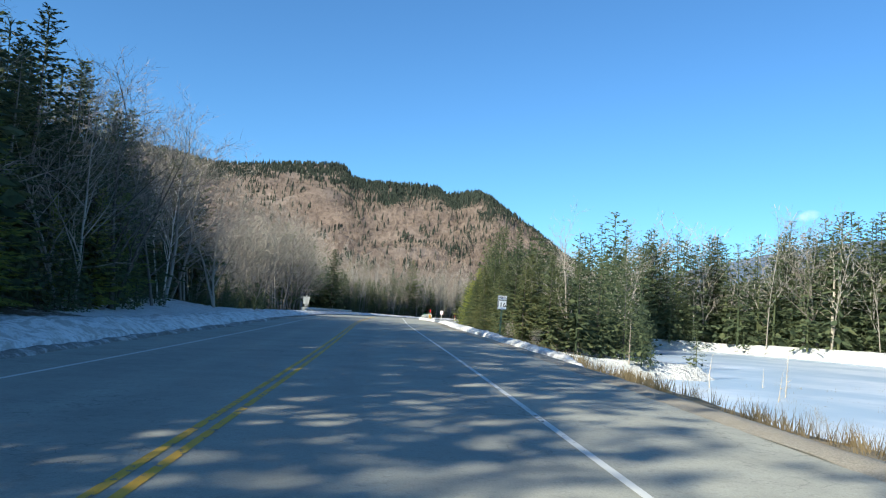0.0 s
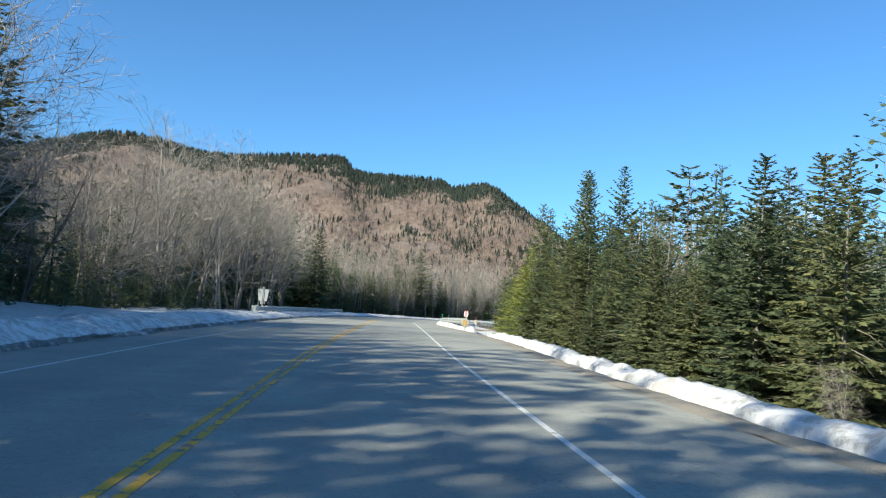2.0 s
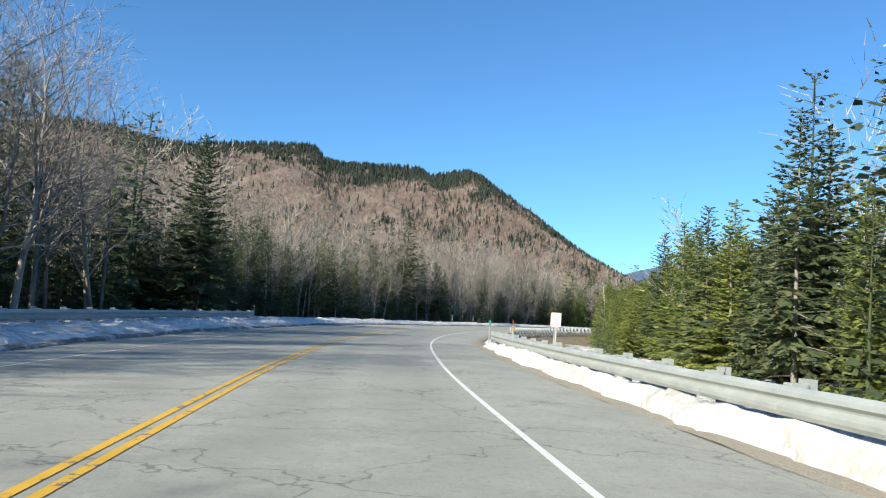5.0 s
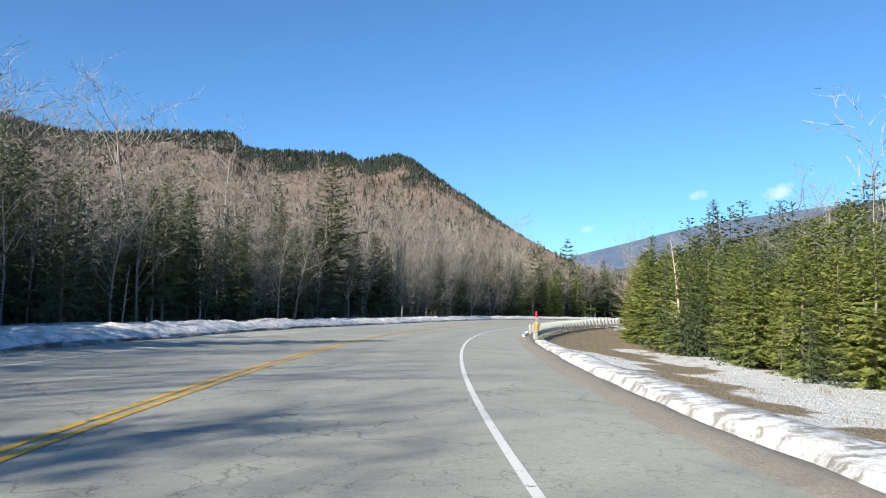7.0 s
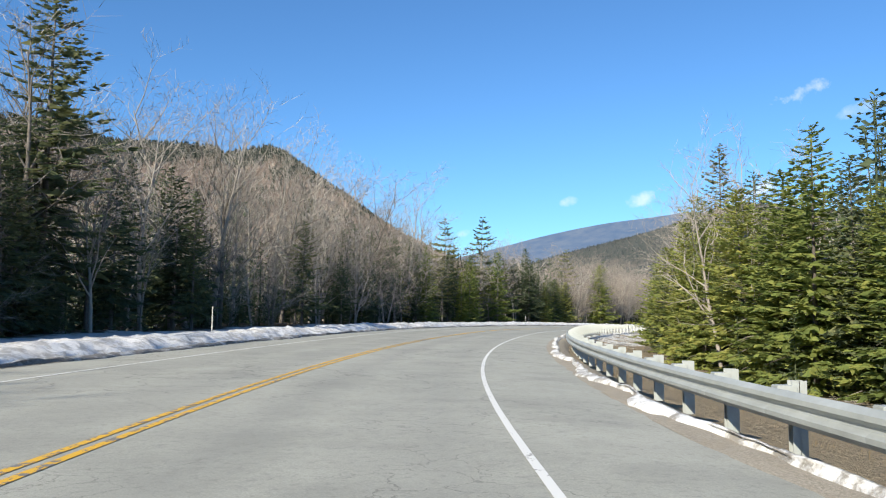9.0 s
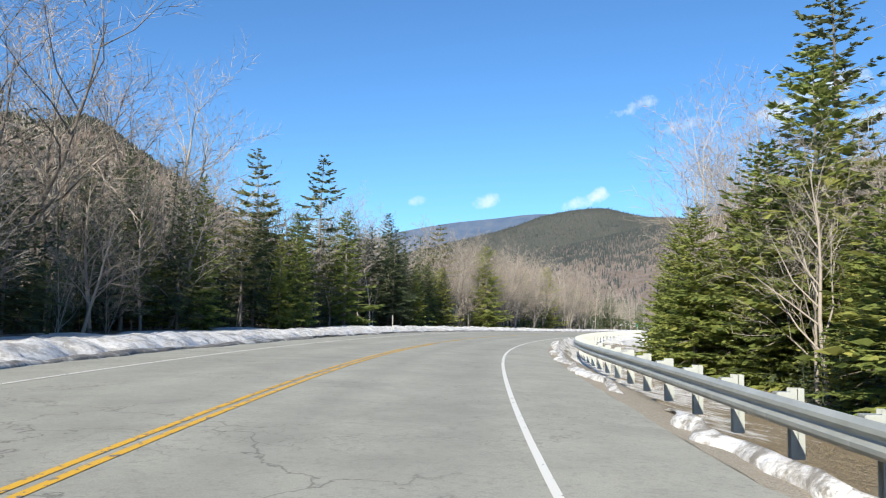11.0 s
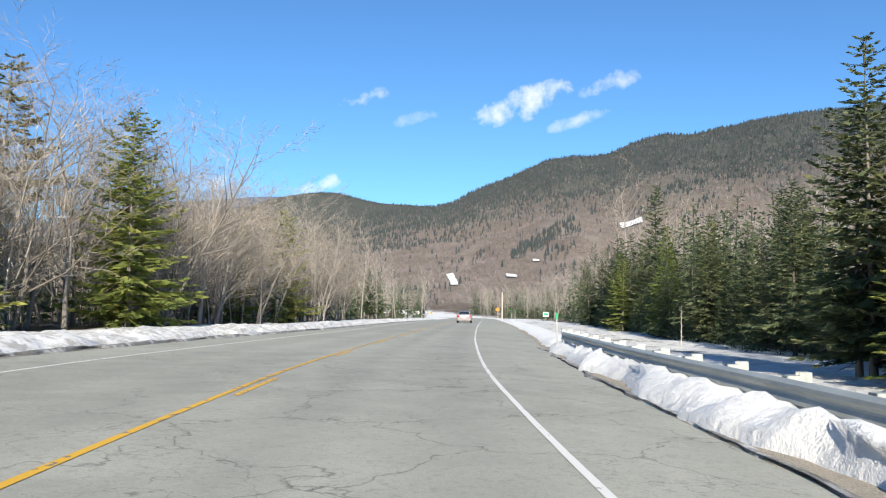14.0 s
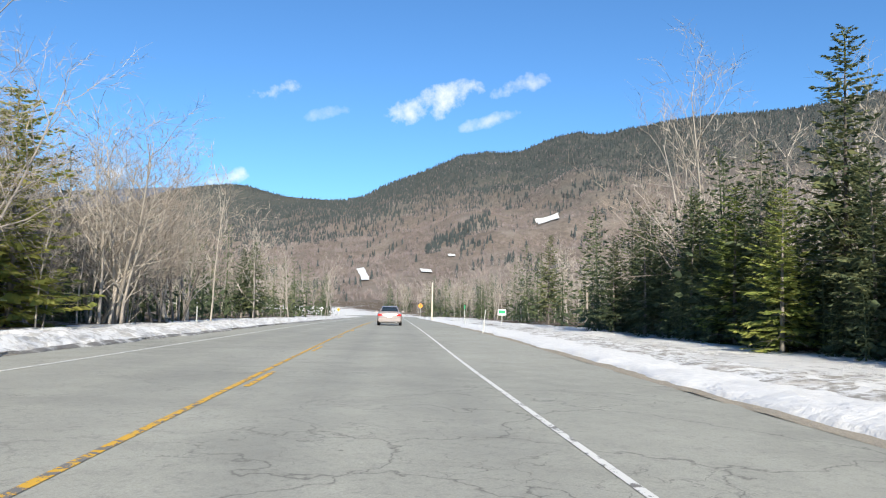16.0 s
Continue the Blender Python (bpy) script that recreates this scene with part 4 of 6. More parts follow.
# trees that stand out, each in its own place, plus unseen shade spruces
NAMED = [
    (SPRUCE, 191.5, -15.0, 14.2, 1.3), (SPRUCE_NEAR, 136.1, -12.0, 11.2, 1.15), (SPRUCE, 85.8, 14.6, 12.6, 0.85), (SPRUCE, 79.6, 15.3, 11.4, 0.8), (SPRUCE, 83.3, 13.6, 11.8, 0.8), (SPRUCE, 77.7, 12.6, 10.4, 0.75), (SPRUCE, 103.2, 14.7, 12.2, 0.9), (DEAD, 72.6, 13.6, 8.0), (SPRUCE, 94.0, -37.5, 29.0, 0.75), (SPRUCE, 88.8, -31.5, 23.8, 0.8), (SPRUCE, 91.0, -34.0, 22.0, 0.9), (SPRUCE, 84.0, -30.5, 20.0, 0.9), (SPRUCE, 80.0, -28.0, 18.0, 1.0), (MAPLE, 26.0, -12.8, 13.5), (PINE, 293.4, -19.1, 13.4, 1.1), (SPRUCE, 107.3, 16.0, 12.8), (UMBRELLA, 69.7, 15.4, 10.0), (DEAD, 61, 10.6, 2.4), (BARE, 67, 13.5, 6.5), (SPRUCE, 232.3, 16.3, 16.8), (FIR, 229, 14.5, 12.0),
    (SPRUCE, 152, 20.5, 9.6), (SPRUCE, 58.9, 14.8, 7.8), (SPRUCE, 187.0, -17.5, 11.0), (PINE, 258.6, -15.6, 14.5), (PINE, 252.7, -17.3, 12.8), (SPRUCE, 270.7, -14.6, 11.0), (SPRUCE, 267.4, -15.0, 9.5),
    (SPRUCE, 368.6, -12.6, 7.0), (SPRUCE, 413, -19.4, 11.5), (SPRUCE, 383, 20.3, 10.8), (SPRUCE, 275.3, 12.4, 8.0), (DEAD, 93, 12.5, 6.0), (BARE, 217, -14.1, 12.5),
    (MAPLE, 58.5, -11.0, 10.5), (BIRCH, 240, 12.6, 12.5), (BIRCH, 247, 14.0, 12.0), (MAPLE, 243, 15.0, 13.0), (FIR_NEAR, 236.5, 11.0, 6.5), (FIR_NEAR, 239.5, 10.6, 5.2), (FIR_NEAR, 243.0, 11.0, 4.4), (FIR_NEAR, 246.5, 11.2, 4.0), (FIR_NEAR, 250, 11.6, 4.2), (FIR_NEAR, 254, 12.2, 4.4), (FIR_NEAR, 264, 12.4, 5.8), (SPRUCE_NEAR, 268, 12.2, 7.0), (FIR_NEAR, 233, 11.0, 7.0), (MAPLE, 262, 16.0, 12), (DEAD, 173, 14.9, 8.5), (DEAD, 262, -12.5, 6.0), (MAPLE, 333, 18.5, 14), (SPRUCE, 319, 17.7, 11.5), (BARE, 196, 12.8, 9.0),
    # SPRUCE_FAR below s 39: out of view, tall to shade the road
    (SPRUCE, 34, -14.0, 13.0), (SPRUCE, 40, -14.5, 12.0), (SPRUCE, 45.5, -14.5, 10.6), (SPRUCE, 47.5, -13.2, 8.5), (SPRUCE, 43, -12.6, 7.5), (SPRUCE, 37, -12.4, 8), (MAPLE, 33, -11.6, 8.5), (BARE, 22, -12.0, 11.0), (BARE, 17, -13.0, 12.5), (BIRCH, 52, -13, 10), (SPRUCE_FAR, 44, -22, 15.7), (SPRUCE_FAR, 46.5, -23.8, 15.7), (SPRUCE_FAR, 40, -20.5, 14.9), (SPRUCE_FAR, 42, -25, 16.2), (SPRUCE_FAR, 36, -21.5, 16.2), (SPRUCE_FAR, 49.5, -22, 10.8), (SPRUCE_FAR, 52, -20, 9.0), (SPRUCE_FAR, 38.5, -23.5, 17.0), (SPRUCE_FAR, 33, -20, 15.7), (SPRUCE_FAR, 29, -18.5, 15.3), (SPRUCE_FAR, 25, -17.5, 15.3), (SPRUCE_FAR, 31, -23, 17.0), (SPRUCE_FAR, 21, -17, 15.3), (SPRUCE_FAR, 27, -21.5, 17.0), (SPRUCE_FAR, 17, -16.5, 14.9),
]
for kinds, s, o, h, *wide in NAMED:
    plant(kinds, s, o, h, wide=wide[0] if wide else 1.0)

# the edges of the wood: from s, to s, inner offset, outer offset, count, kinds with weights, least and greatest height
EDGES = [
    # left rows that end by s 12 are unseen, added to cast road shade
    (12, 48, -12.8, -19, 36, [(SPRUCE, 7), (BARE, 1)], 7, 12), (10, 46, -11.8, -13.5, 14, [(FIR, 3), (BARE, 1), (SAPLING, 2)], 3, 7), (12, 48, -18, -46, 70, [(SPRUCE_FAR, 8), (BARE, 1)], 11, 15), (-60, 12, -19, -46, 60, [(SPRUCE_FAR, 8), (BARE, 1)], 14, 19), (-60, 4, -13, -20, 26, [(SPRUCE_FAR, 4), (BARE, 1)], 13, 18),
    # the spruces at s 22 to 36 stand out of view to block sun
    (50, 136, -17, -30, 52, [(BARE, 5), (MAPLE, 3)], 7, 10.5), (64, 94, -13, -17.5, 16, [(BARE, 4), (MAPLE, 2), (SAPLING, 2)], 6, 10), (92, 131, -13, -18, 30, [(BARE, 5), (MAPLE, 2)], 10.5, 13.2), (106, 137, -14, -22, 30, [(SPRUCE_FAR, 3), (BARE, 1)], 9.5, 13), (66, 136, -14, -24, 36, [(SAPLING, 3), (SPRUCE_FAR, 2)], 4, 7), (48, 64, -12, -17, 6, [(BARE, 4), (SAPLING, 2)], 7, 11), (47, 68, -14, -24, 26, [(BARE, 4), (MAPLE, 3), (SPRUCE, 3)], 11, 13.5), (22, 36, -20, -30, 20, [(SPRUCE_FAR, 1)], 18, 22),
    (137, 190, -12.6, -15, 60, [(SPRUCE, 5), (BARE, 3), (SAPLING, 1.5), (DEAD, 1.2)], 4.5, 8), (137, 192, -15, -21, 60, [(SPRUCE_FAR, 6), (BARE, 2)], 6.5, 9.5), (137, 192, -19, -32, 50, [(BARE, 6), (MAPLE, 2), (SPRUCE_FAR, 2)], 10.5, 14.5),
    (185, 240, -12.5, -16, 48, [(SPRUCE, 5), (BARE, 4), (SAPLING, 2), (DEAD, 0.7)], 5, 9), (187, 242, -13.8, -19, 30, [(BARE, 5), (MAPLE, 1)], 10.5, 14), (185, 242, -16, -30, 46, [(SPRUCE_FAR, 3), (BARE, 6)], 8, 13), (236, 285, -12.5, -16, 42, [(SPRUCE, 3), (PINE, 1), (FIR, 2), (BARE, 2), (DEAD, 1.6)], 5, 9.5), (236, 286, -15.5, -24, 66, [(SPRUCE_FAR, 6), (BARE, 2)], 7.5, 11), (236, 286, -20, -32, 30, [(SPRUCE_FAR, 2), (BARE, 4)], 9, 13),
    (284, 350, -12.0, -17, 66, [(MAPLE, 6), (SAPLING, 2), (BARE, 2), (FIR, 0.5)], 7.5, 10.5), (284, 352, -17, -28, 40, [(MAPLE, 4), (BARE, 3), (SPRUCE_FAR, 1)], 9, 13), (345, 480, -11, -26, 40, [(SPRUCE_FAR, 4), (BARE, 4)], 6, 10),
    (47, 78, 10.4, 12.5, 18, [(SPRUCE_NEAR, 1)], 3, 7), (47, 78, 12, 14.5, 20, [(SPRUCE_NEAR, 2), (SPRUCE, 4), (DEAD, 0.8)], 4.5, 7.5), (30, 46, -18, -23.5, 14, [(SPRUCE_FAR, 1)], 11, 14.5), (42, 60, -24.5, -31, 24, [(SPRUCE_FAR, 1)], 13, 17), (47, 80, 13, 21, 36, [(SPRUCE_FAR, 6), (FIR_FAR, 2), (BARE, 1)], 5.5, 8.5), (76, 104, 11.5, 13.5, 14, [(FIR_NEAR, 2), (SPRUCE_NEAR, 5)], 3, 6.5), (74, 117, 12.5, 15.5, 34, [(FIR, 3), (SPRUCE, 6), (DEAD, 0.8)], 4.5, 8.5),
    (74, 117, 15, 25, 42, [(FIR_FAR, 4), (SPRUCE_FAR, 6), (BARE, 0.8)], 7, 11.5), (126, 150, 17, 21, 28, [(FIR, 6), (SPRUCE, 2), (BARE, 0.4), (DEAD, 1.0)], 5.5, 10), (147, 175, 14.8, 19, 34, [(FIR, 7), (SPRUCE, 2), (DEAD, 0.8)], 3.5, 7), (126, 172, 22, 34, 42, [(FIR_FAR, 4), (SPRUCE_FAR, 4), (BARE, 2)], 8, 12),
    (174, 188, 13.8, 17, 11, [(FIR, 7), (SPRUCE, 1)], 4, 8), (188, 236, 11.9, 13.4, 22, [(FIR_NEAR, 7), (SPRUCE_NEAR, 1), (BARE, 0.6)], 4, 7.5), (186, 236, 13.2, 16.5, 34, [(FIR, 4), (FIR_NEAR, 3), (SPRUCE, 2), (BARE, 1)], 5, 9.5), (180, 240, 16.5, 28, 50, [(FIR_FAR, 5), (SPRUCE_FAR, 5), (BARE, 2)], 8.5, 12.5), (269, 276, 12.3, 14.5, 6, [(FIR, 3), (SPRUCE, 3)], 4.5, 6.5), (256, 273, 15, 18.5, 9, [(MAPLE, 3), (BARE, 1)], 8, 10.5), (240, 258, 12.4, 15, 8, [(FIR, 5), (DEAD, 1), (SAPLING, 2)], 3, 4.5),
    (236, 258, 14, 26, 30, [(MAPLE, 5), (BARE, 2)], 8, 12.5), (258, 276, 14, 26, 16, [(FIR_FAR, 2), (MAPLE, 4)], 6, 9), (278, 340, 15, 19, 50, [(SPRUCE, 7), (FIR, 2)], 4, 7), (278, 340, 19, 31, 48, [(SPRUCE_FAR, 3), (BARE, 4)], 7, 10), (296, 345, 15.5, 22, 70, [(SPRUCE_FAR, 5), (FIR_FAR, 1)], 5, 8.5),
    # left spruces below s 28 are unseen, set tall to shade the road
    (335, 480, 17, 34, 52, [(SPRUCE_FAR, 4), (BARE, 5)], 6, 11), (-4, 26, -13.2, -20, 74, [(SPRUCE_FAR, 1)], 15.5, 19.5), (-8, 28, -18, -27, 20, [(SPRUCE_FAR, 1)], 16, 19), (34, 46, -11.2, -12.8, 7, [(BARE, 3), (MAPLE, 1)], 8.5, 11),
]
SHORE = [(84, 24, 26), (100, 28, 30), (118, 36, 40), (135, 55, 40), (116, 70, 40), (96, 84, 36), (60, 104, 36), (20, 122, 20)]
FAR_BARES = []
FAR_TREES = []                            # those too deep in the wood to be told apart
made_far = 0


def plant_mixed(kinds, s, o, h):
    global made_far
    if kinds in (SPRUCE_FAR, FIR_FAR):
        made_far += 1
        if made_far % 9:
            p = at(s, o)
            FAR_TREES.append((p.x, p.y, float(ground_z(p.x, p.y)[0]) - 0.1, h, RNG.uniform(0, 6.28), RNG.randrange(5)))
            return
    if kinds is BARE and abs(o) > 18 and RNG.random() < 0.5:
        p = at(s, o)
        FAR_BARES.append((p.x, p.y, float(ground_z(p.x, p.y)[0]) - 0.1, h, RNG.uniform(0, 6.28), RNG.randrange(5)))
        return
    plant(kinds, s, o, h, wide=RNG.uniform(0.9, 1.35))


for (s0, o0, n), (s1, o1, _) in zip(SHORE[:-1], SHORE[1:]):     # the far shore of the pond
    for i in range(n):
        u, back = RNG.random(), RNG.uniform(0, 16)
        ds, do = s1 - s0, o1 - o0
        l = math.hypot(ds, do)
        s, o = s0 + ds * u + do / l * back * (1 if o0 > 30 else 0.3), o0 + do * u - ds / l * back * (1 if ds < 0 else -0.3)
        if i % 2:                         # low growth at the water's edge
            p = at(s0 + ds * u + RNG.uniform(-1, 1), o0 + do * u + RNG.uniform(-1, 1))
            FAR_TREES.append((p.x, p.y, float(ground_z(p.x, p.y)[0]) - 0.1, RNG.uniform(1.2, 3.5), RNG.uniform(0, 6.28), RNG.randrange(5)))
        plant_mixed(RNG.choices([SPRUCE_FAR, BARE, DEAD], [7, 1, 0.4])[0], s, o, RNG.uniform(0.8, 1.2) * float(np.interp(o0 + do * u, [24, 30, 40, 60, 90], [8.5, 10.0, 13.5, 17.0, 19.0])) + 0.2 * back)
for s0, s1, o0, o1, n, mixes, h0, h1 in EDGES:
    pool, wts = [k for k, _ in mixes], [w for _, w in mixes]
    for i in range(n):
        s = s0 + (s1 - s0) * (i + RNG.random()) / n
        o = o0 + (o1 - o0) * RNG.random()
        kinds = RNG.choices(pool, wts)[0]
        plant_mixed(kinds, s, o, RNG.uniform(h0, h1) * (0.6 if kinds in (SAPLING, DEAD) else 1.0))

# ------------------------------------------------------------------ the wood behind, too dense to count


def scatter_wood(name, spots, models, material, label):
    """Many simple trees joined in one mesh: spots are x, y, z, height, turn, model."""
    V, F, base = [], [], 0
    for x, y, z, h, turn, k in spots:
        mv, mf = models[k]
        c, s = math.cos(turn), math.sin(turn)
        R = np.array([[c, -s, 0], [s, c, 0], [0, 0, 1]]) * h
        V.append(mv @ R.T + (x, y, z))
        F.append(mf + base)
        base += len(mv)
    V, F = np.concatenate(V), np.concatenate(F)
    me = bpy.data.meshes.new(name)
    me.vertices.add(len(V))
    me.vertices.foreach_set("co", V.ravel().astype(np.float32))
    me.loops.add(len(F) * 3)
    me.loops.foreach_set("vertex_index", F.ravel().astype(np.int32))
    me.polygons.add(len(F))
    me.polygons.foreach_set("loop_start", np.arange(0, len(F) * 3, 3, dtype=np.int32))
    me.update(calc_edges=True)
    me.materials.append(material)
    return tagged(new(name, me), label, "woods", kind="stuff")


def simple_model(v, f):
    fs = []
    for q in f:
        fs.append(q[:3])
        if len(q) == 4:
            fs.append((q[0], q[2], q[3]))
    return np.array([tuple(p) for p in v]), np.array(fs)


LITE_FIR, LITE_BARE, TINY_FIR, TINY_BARE = [], [], [], []
for i in range(5):
    tv, tf, cv, cf = conifer_meshes(10, RNG.uniform(2.0, 2.9), RNG, 62, 0.03, 4, 1, 0.45, 0.66, dead=0, lite=True)
    n = len(cv)
    LITE_FIR.append(simple_model([p / 10 for p in cv + tv], cf + [tuple(i + n for i in t) for t in tf]))
    a = bare_meshes(10, 1.0, RNG, 12, 0.16, 1, 1.0, 0.10, (5, 2), rtrunk=0.08, max_depth=2, lite=True)
    n = len(a[0])
    LITE_BARE.append(simple_model([p / 10 for p in a[0] + a[2]], a[1] + [tuple(i + n for i in t) for t in a[3]]))
for i in range(8):
    v, f = [], []
    for k in range(6):                   # a far crown: slivers fanning up from a stem
        ang, up = RNG.uniform(0, 6.28), RNG.uniform(0.25, 1.0)
        root = Vector((0, 0, RNG.uniform(0.1, 0.45)))
        tip = Vector((math.cos(ang) * RNG.uniform(0.12, 0.38), math.sin(ang) * RNG.uniform(0.12, 0.38), up))
        sd = (tip - root).orthogonal().normalized() * RNG.uniform(0.018, 0.045)
        j = len(v)
        v += [root, tip + sd, tip - sd]
        f.append((j, j + 1, j + 2))
    j = len(v)
    v += [Vector((-0.014, 0.008, -0.1)), Vector((0.014, -0.008, -0.1)), Vector((0, 0, 0.8))]
    f += [(j, j + 1, j + 2)]
    TINY_BARE.append(simple_model(v, f))
    v, f = [], []
    for lay in range(3):
        z0, z1, r = lay * 0.3, lay * 0.3 + RNG.uniform(0.4, 0.5), (0.24 - 0.06 * lay) * RNG.uniform(0.8, 1.2)
        for k in range(5):
            a0 = 6.28 * k / 5 + RNG.uniform(-0.4, 0.4)
            a1 = a0 + 1.1
            j = len(v)
            v += [Vector((math.cos(a0) * r, math.sin(a0) * r, z0 - 0.03)), Vector((math.cos(a1) * r, math.sin(a1) * r, z0 - 0.03)), Vector((0, 0, z1))]
            f.append((j, j + 1, j + 2))
    TINY_FIR.append(simple_model(v, f))


def build_back_woods():
    firs, bares = [], []
    rules = [  # s range, offsets, count, share of conifers, heights
        (-40, 44, -30, -60, 70, 0.7, 10, 15), (50, 140, -22, -80, 330, 0.12, 8, 12), (52, 137, -14.5, -30, 380, 0.95, 2.5, 6.5), (137, 192, -14, -24, 220, 0.95, 4, 8), (138, 300, -22, -80, 380, 0.35, 8, 12), (186, 286, -13.6, -24, 330, 0.93, 2.5, 6.5), (284, 345, -12.5, -22, 130, 0.15, 4, 8), (286, 345, -15, -24, 60, 0.95, 2, 4.5), (284, 520, -20, -100, 360, 0.2, 7, 11), (330, 560, -9, -60, 130, 0.4, 7, 11),
        (60, 130, 20, 60, 150, 0.8, 8, 12), (46, 117, 12, 26, 190, 0.95, 2, 6), (126, 240, 24, 80, 330, 0.7, 7, 11), (128, 170, 19.5, 30, 110, 0.95, 2.5, 6), (168, 240, 13, 28, 170, 0.95, 2, 6), (236, 345, 22, 80, 220, 0.25, 7, 11), (236, 276, 12.5, 24, 80, 0.9, 2, 5), (276, 345, 16, 26, 110, 0.95, 2, 6), (276, 345, 14.6, 17, 80, 1.0, 1.2, 3.5), (12, 48, -10.8, -14.5, 90, 1.0, 1.5, 4.5), (50, 100, -12, -15.5, 60, 1.0, 1, 3), (300, 345, 15, 18, 50, 1.0, 2, 4.5), (137, 192, -12.8, -14.5, 60, 1.0, 1.5, 4), (126, 150, 17.5, 20, 30, 1.0, 1.2, 3), (148, 178, 14.5, 18, 40, 1.0, 1.2, 3.5), (186, 236, 12, 13.5, 40, 1.0, 1, 3), (335, 560, 20, 110, 360, 0.3, 8, 12), (60, 150, 30, 130, 460, 0.85, 13, 19), (20, 80, 100, 160, 140, 0.85, 13, 19), (470, 560, 12, 40, 70, 0.3, 7, 11),
    ]
    for s0, s1, o0, o1, n, share, h0, h1 in rules:
        for i in range(n):
            s, o = RNG.uniform(s0, s1), o0 + (o1 - o0) * RNG.random()
            p = at(s, o)
            s2, o2 = plan([p.x], [p.y])
            if abs(o2[0]) < min(abs(o0), abs(o1)) * 0.9 or in_pond(s2[0], o2[0]):
                continue
            z = float(ground_z(p.x, p.y)[0])
            con = RNG.random() < share
            (firs if con else bares).append((p.x, p.y, z - 0.1, RNG.uniform(h0, h1), RNG.uniform(0, 6.28), RNG.randrange(5)))
    firs += FAR_TREES
    bares += FAR_BARES
    scatter_wood("conifer_woods", firs, LITE_FIR, NEEDLES, "dense dark conifers standing behind the wood's edge")
    scatter_wood("hardwoods", bares, LITE_BARE, TWIGS, "dense leafless hardwoods standing behind the wood's edge")


build_back_woods()


def build_mountain_woods(grid, n, big, label, fir_at, bare_mat, fir_mat, top=1.0, clear=()):
    nu, nv = grid.shape[:2]
    firs, bares = [], []
    for i in range(n):
        u, t = RNG.uniform(0, nu - 1.001), RNG.random() ** 0.85 * top
        if any(u0 - 0.002 < u / (nu - 1) < u1 + 0.002 and t0 - 0.05 < t < t1 for u0, u1, t0, t1 in clear):
            continue
        a, b = int(u), int(t * (nv - 1))
        b = min(b, nv - 2)
        fu, fv = u - a, t * (nv - 1) - b
        p = (grid[a, b] * (1 - fu) + grid[a + 1, b] * fu) * (1 - fv) + (grid[a, b + 1] * (1 - fu) + grid[a + 1, b + 1] * fu) * fv
        q = noise.noise(Vector((p[0] * 0.010 / big, p[1] * 0.010 / big, 1.3))) + 0.6 * noise.noise(Vector((p[0] * 0.03 / big, p[1] * 0.03 / big, 7.3)))
        con = RNG.random() < fir_at(t, q, u / (nu - 1))
        h = RNG.uniform(8, 13) * big
        (firs if con else bares).append((p[0], p[1], p[2] - 0.5, h * (1.25 if con else 1.0), RNG.uniform(0, 6.28), RNG.randrange(8)))
    # the crest carries a close row of conifers
    for i in range(int(nu * (3 if grid is M3 else 7))):
        u = RNG.uniform(0, nu - 1.001)
        a = int(u)
        p = grid[a, -1] * (1 - u + a) + grid[a + 1, -1] * (u - a)
        firs.append((p[0] + RNG.uniform(-4, 4), p[1] + RNG.uniform(-6, 3), p[2] - 1.5, RNG.uniform(8, 14) * big, RNG.uniform(0, 6.28), RNG.randrange(8)))
    scatter_wood("mountain_conifers", firs, TINY_FIR, fir_mat, "dark conifers " + label)
    scatter_wood("mountain_hardwoods", bares, TINY_BARE, bare_mat, "leafless pinkish-grey hardwoods " + label)


CLEARINGS = [(0.3938, 0.4005, 0.095, 0.165), (0.447, 0.4565, 0.124, 0.140), (0.475, 0.481, 0.192, 0.202), (0.5598, 0.577, 0.335, 0.390)]


def far_firs(t, q, u):
    """The share of conifers on the far mountainside: a band across its shoulder, a patch by the saddle, and more towards the top."""
    band = 0.457 < u < 0.522 and abs(t - 0.235 - (u - 0.46) * 1.9) < 0.035 + 0.02 * q
    saddle = 0.35 < u < 0.405 and 0.80 < t < 0.97
    low = 0.31 < u < 0.385 and abs(t - 0.47) < 0.06 + 0.05 * q
    return 0.9 if band else 0.75 if saddle else 0.45 if low else 0.02 + 0.9 * max(0, q - 0.25) + (0.7 * min(1, (t - 0.45 + 0.15 * q) / 0.3) if t > 0.45 - 0.15 * q else 0)


build_mountain_woods(M1, 52000, 0.40, "on the near mountainside", lambda t, q, u: 0.03 + 0.5 * max(0, q - 0.2) + 0.95 * min(1, max(0, (t - 0.80 + 0.12 * q) / 0.12)), FAR_BARE, FAR_FIR)
build_mountain_woods(M2, 56000, 0.46, "on the far mountainside", far_firs, HAZY_BARE, HAZY_FIR, clear=CLEARINGS)
build_mountain_woods(M3, 16000, 0.55, "on the hill at the valley's end", lambda t, q, u: 0.35 + 0.5 * t + 0.4 * q, HAZY_BARE, HAZY_FIR)

# ------------------------------------------------------------------ signs, markers and rails
WHITE_SHEET = plain("white_sign_sheet", (0.74, 0.75, 0.75), 0.45, 0, 0.04, 2.0)
BLACK_INK = plain("black_ink", (0.012, 0.012, 0.014), 0.5, 0, 0.05)
RED_INK = plain("red_ink", (0.55, 0.035, 0.03), 0.5, 0, 0.06)
RED_REFLECTOR = plain("red_reflector", (0.75, 0.035, 0.05), 0.35, 0, 0.05)
GREEN_REFLECTOR = plain("green_reflector", (0.02, 0.36, 0.15), 0.35, 0, 0.05)
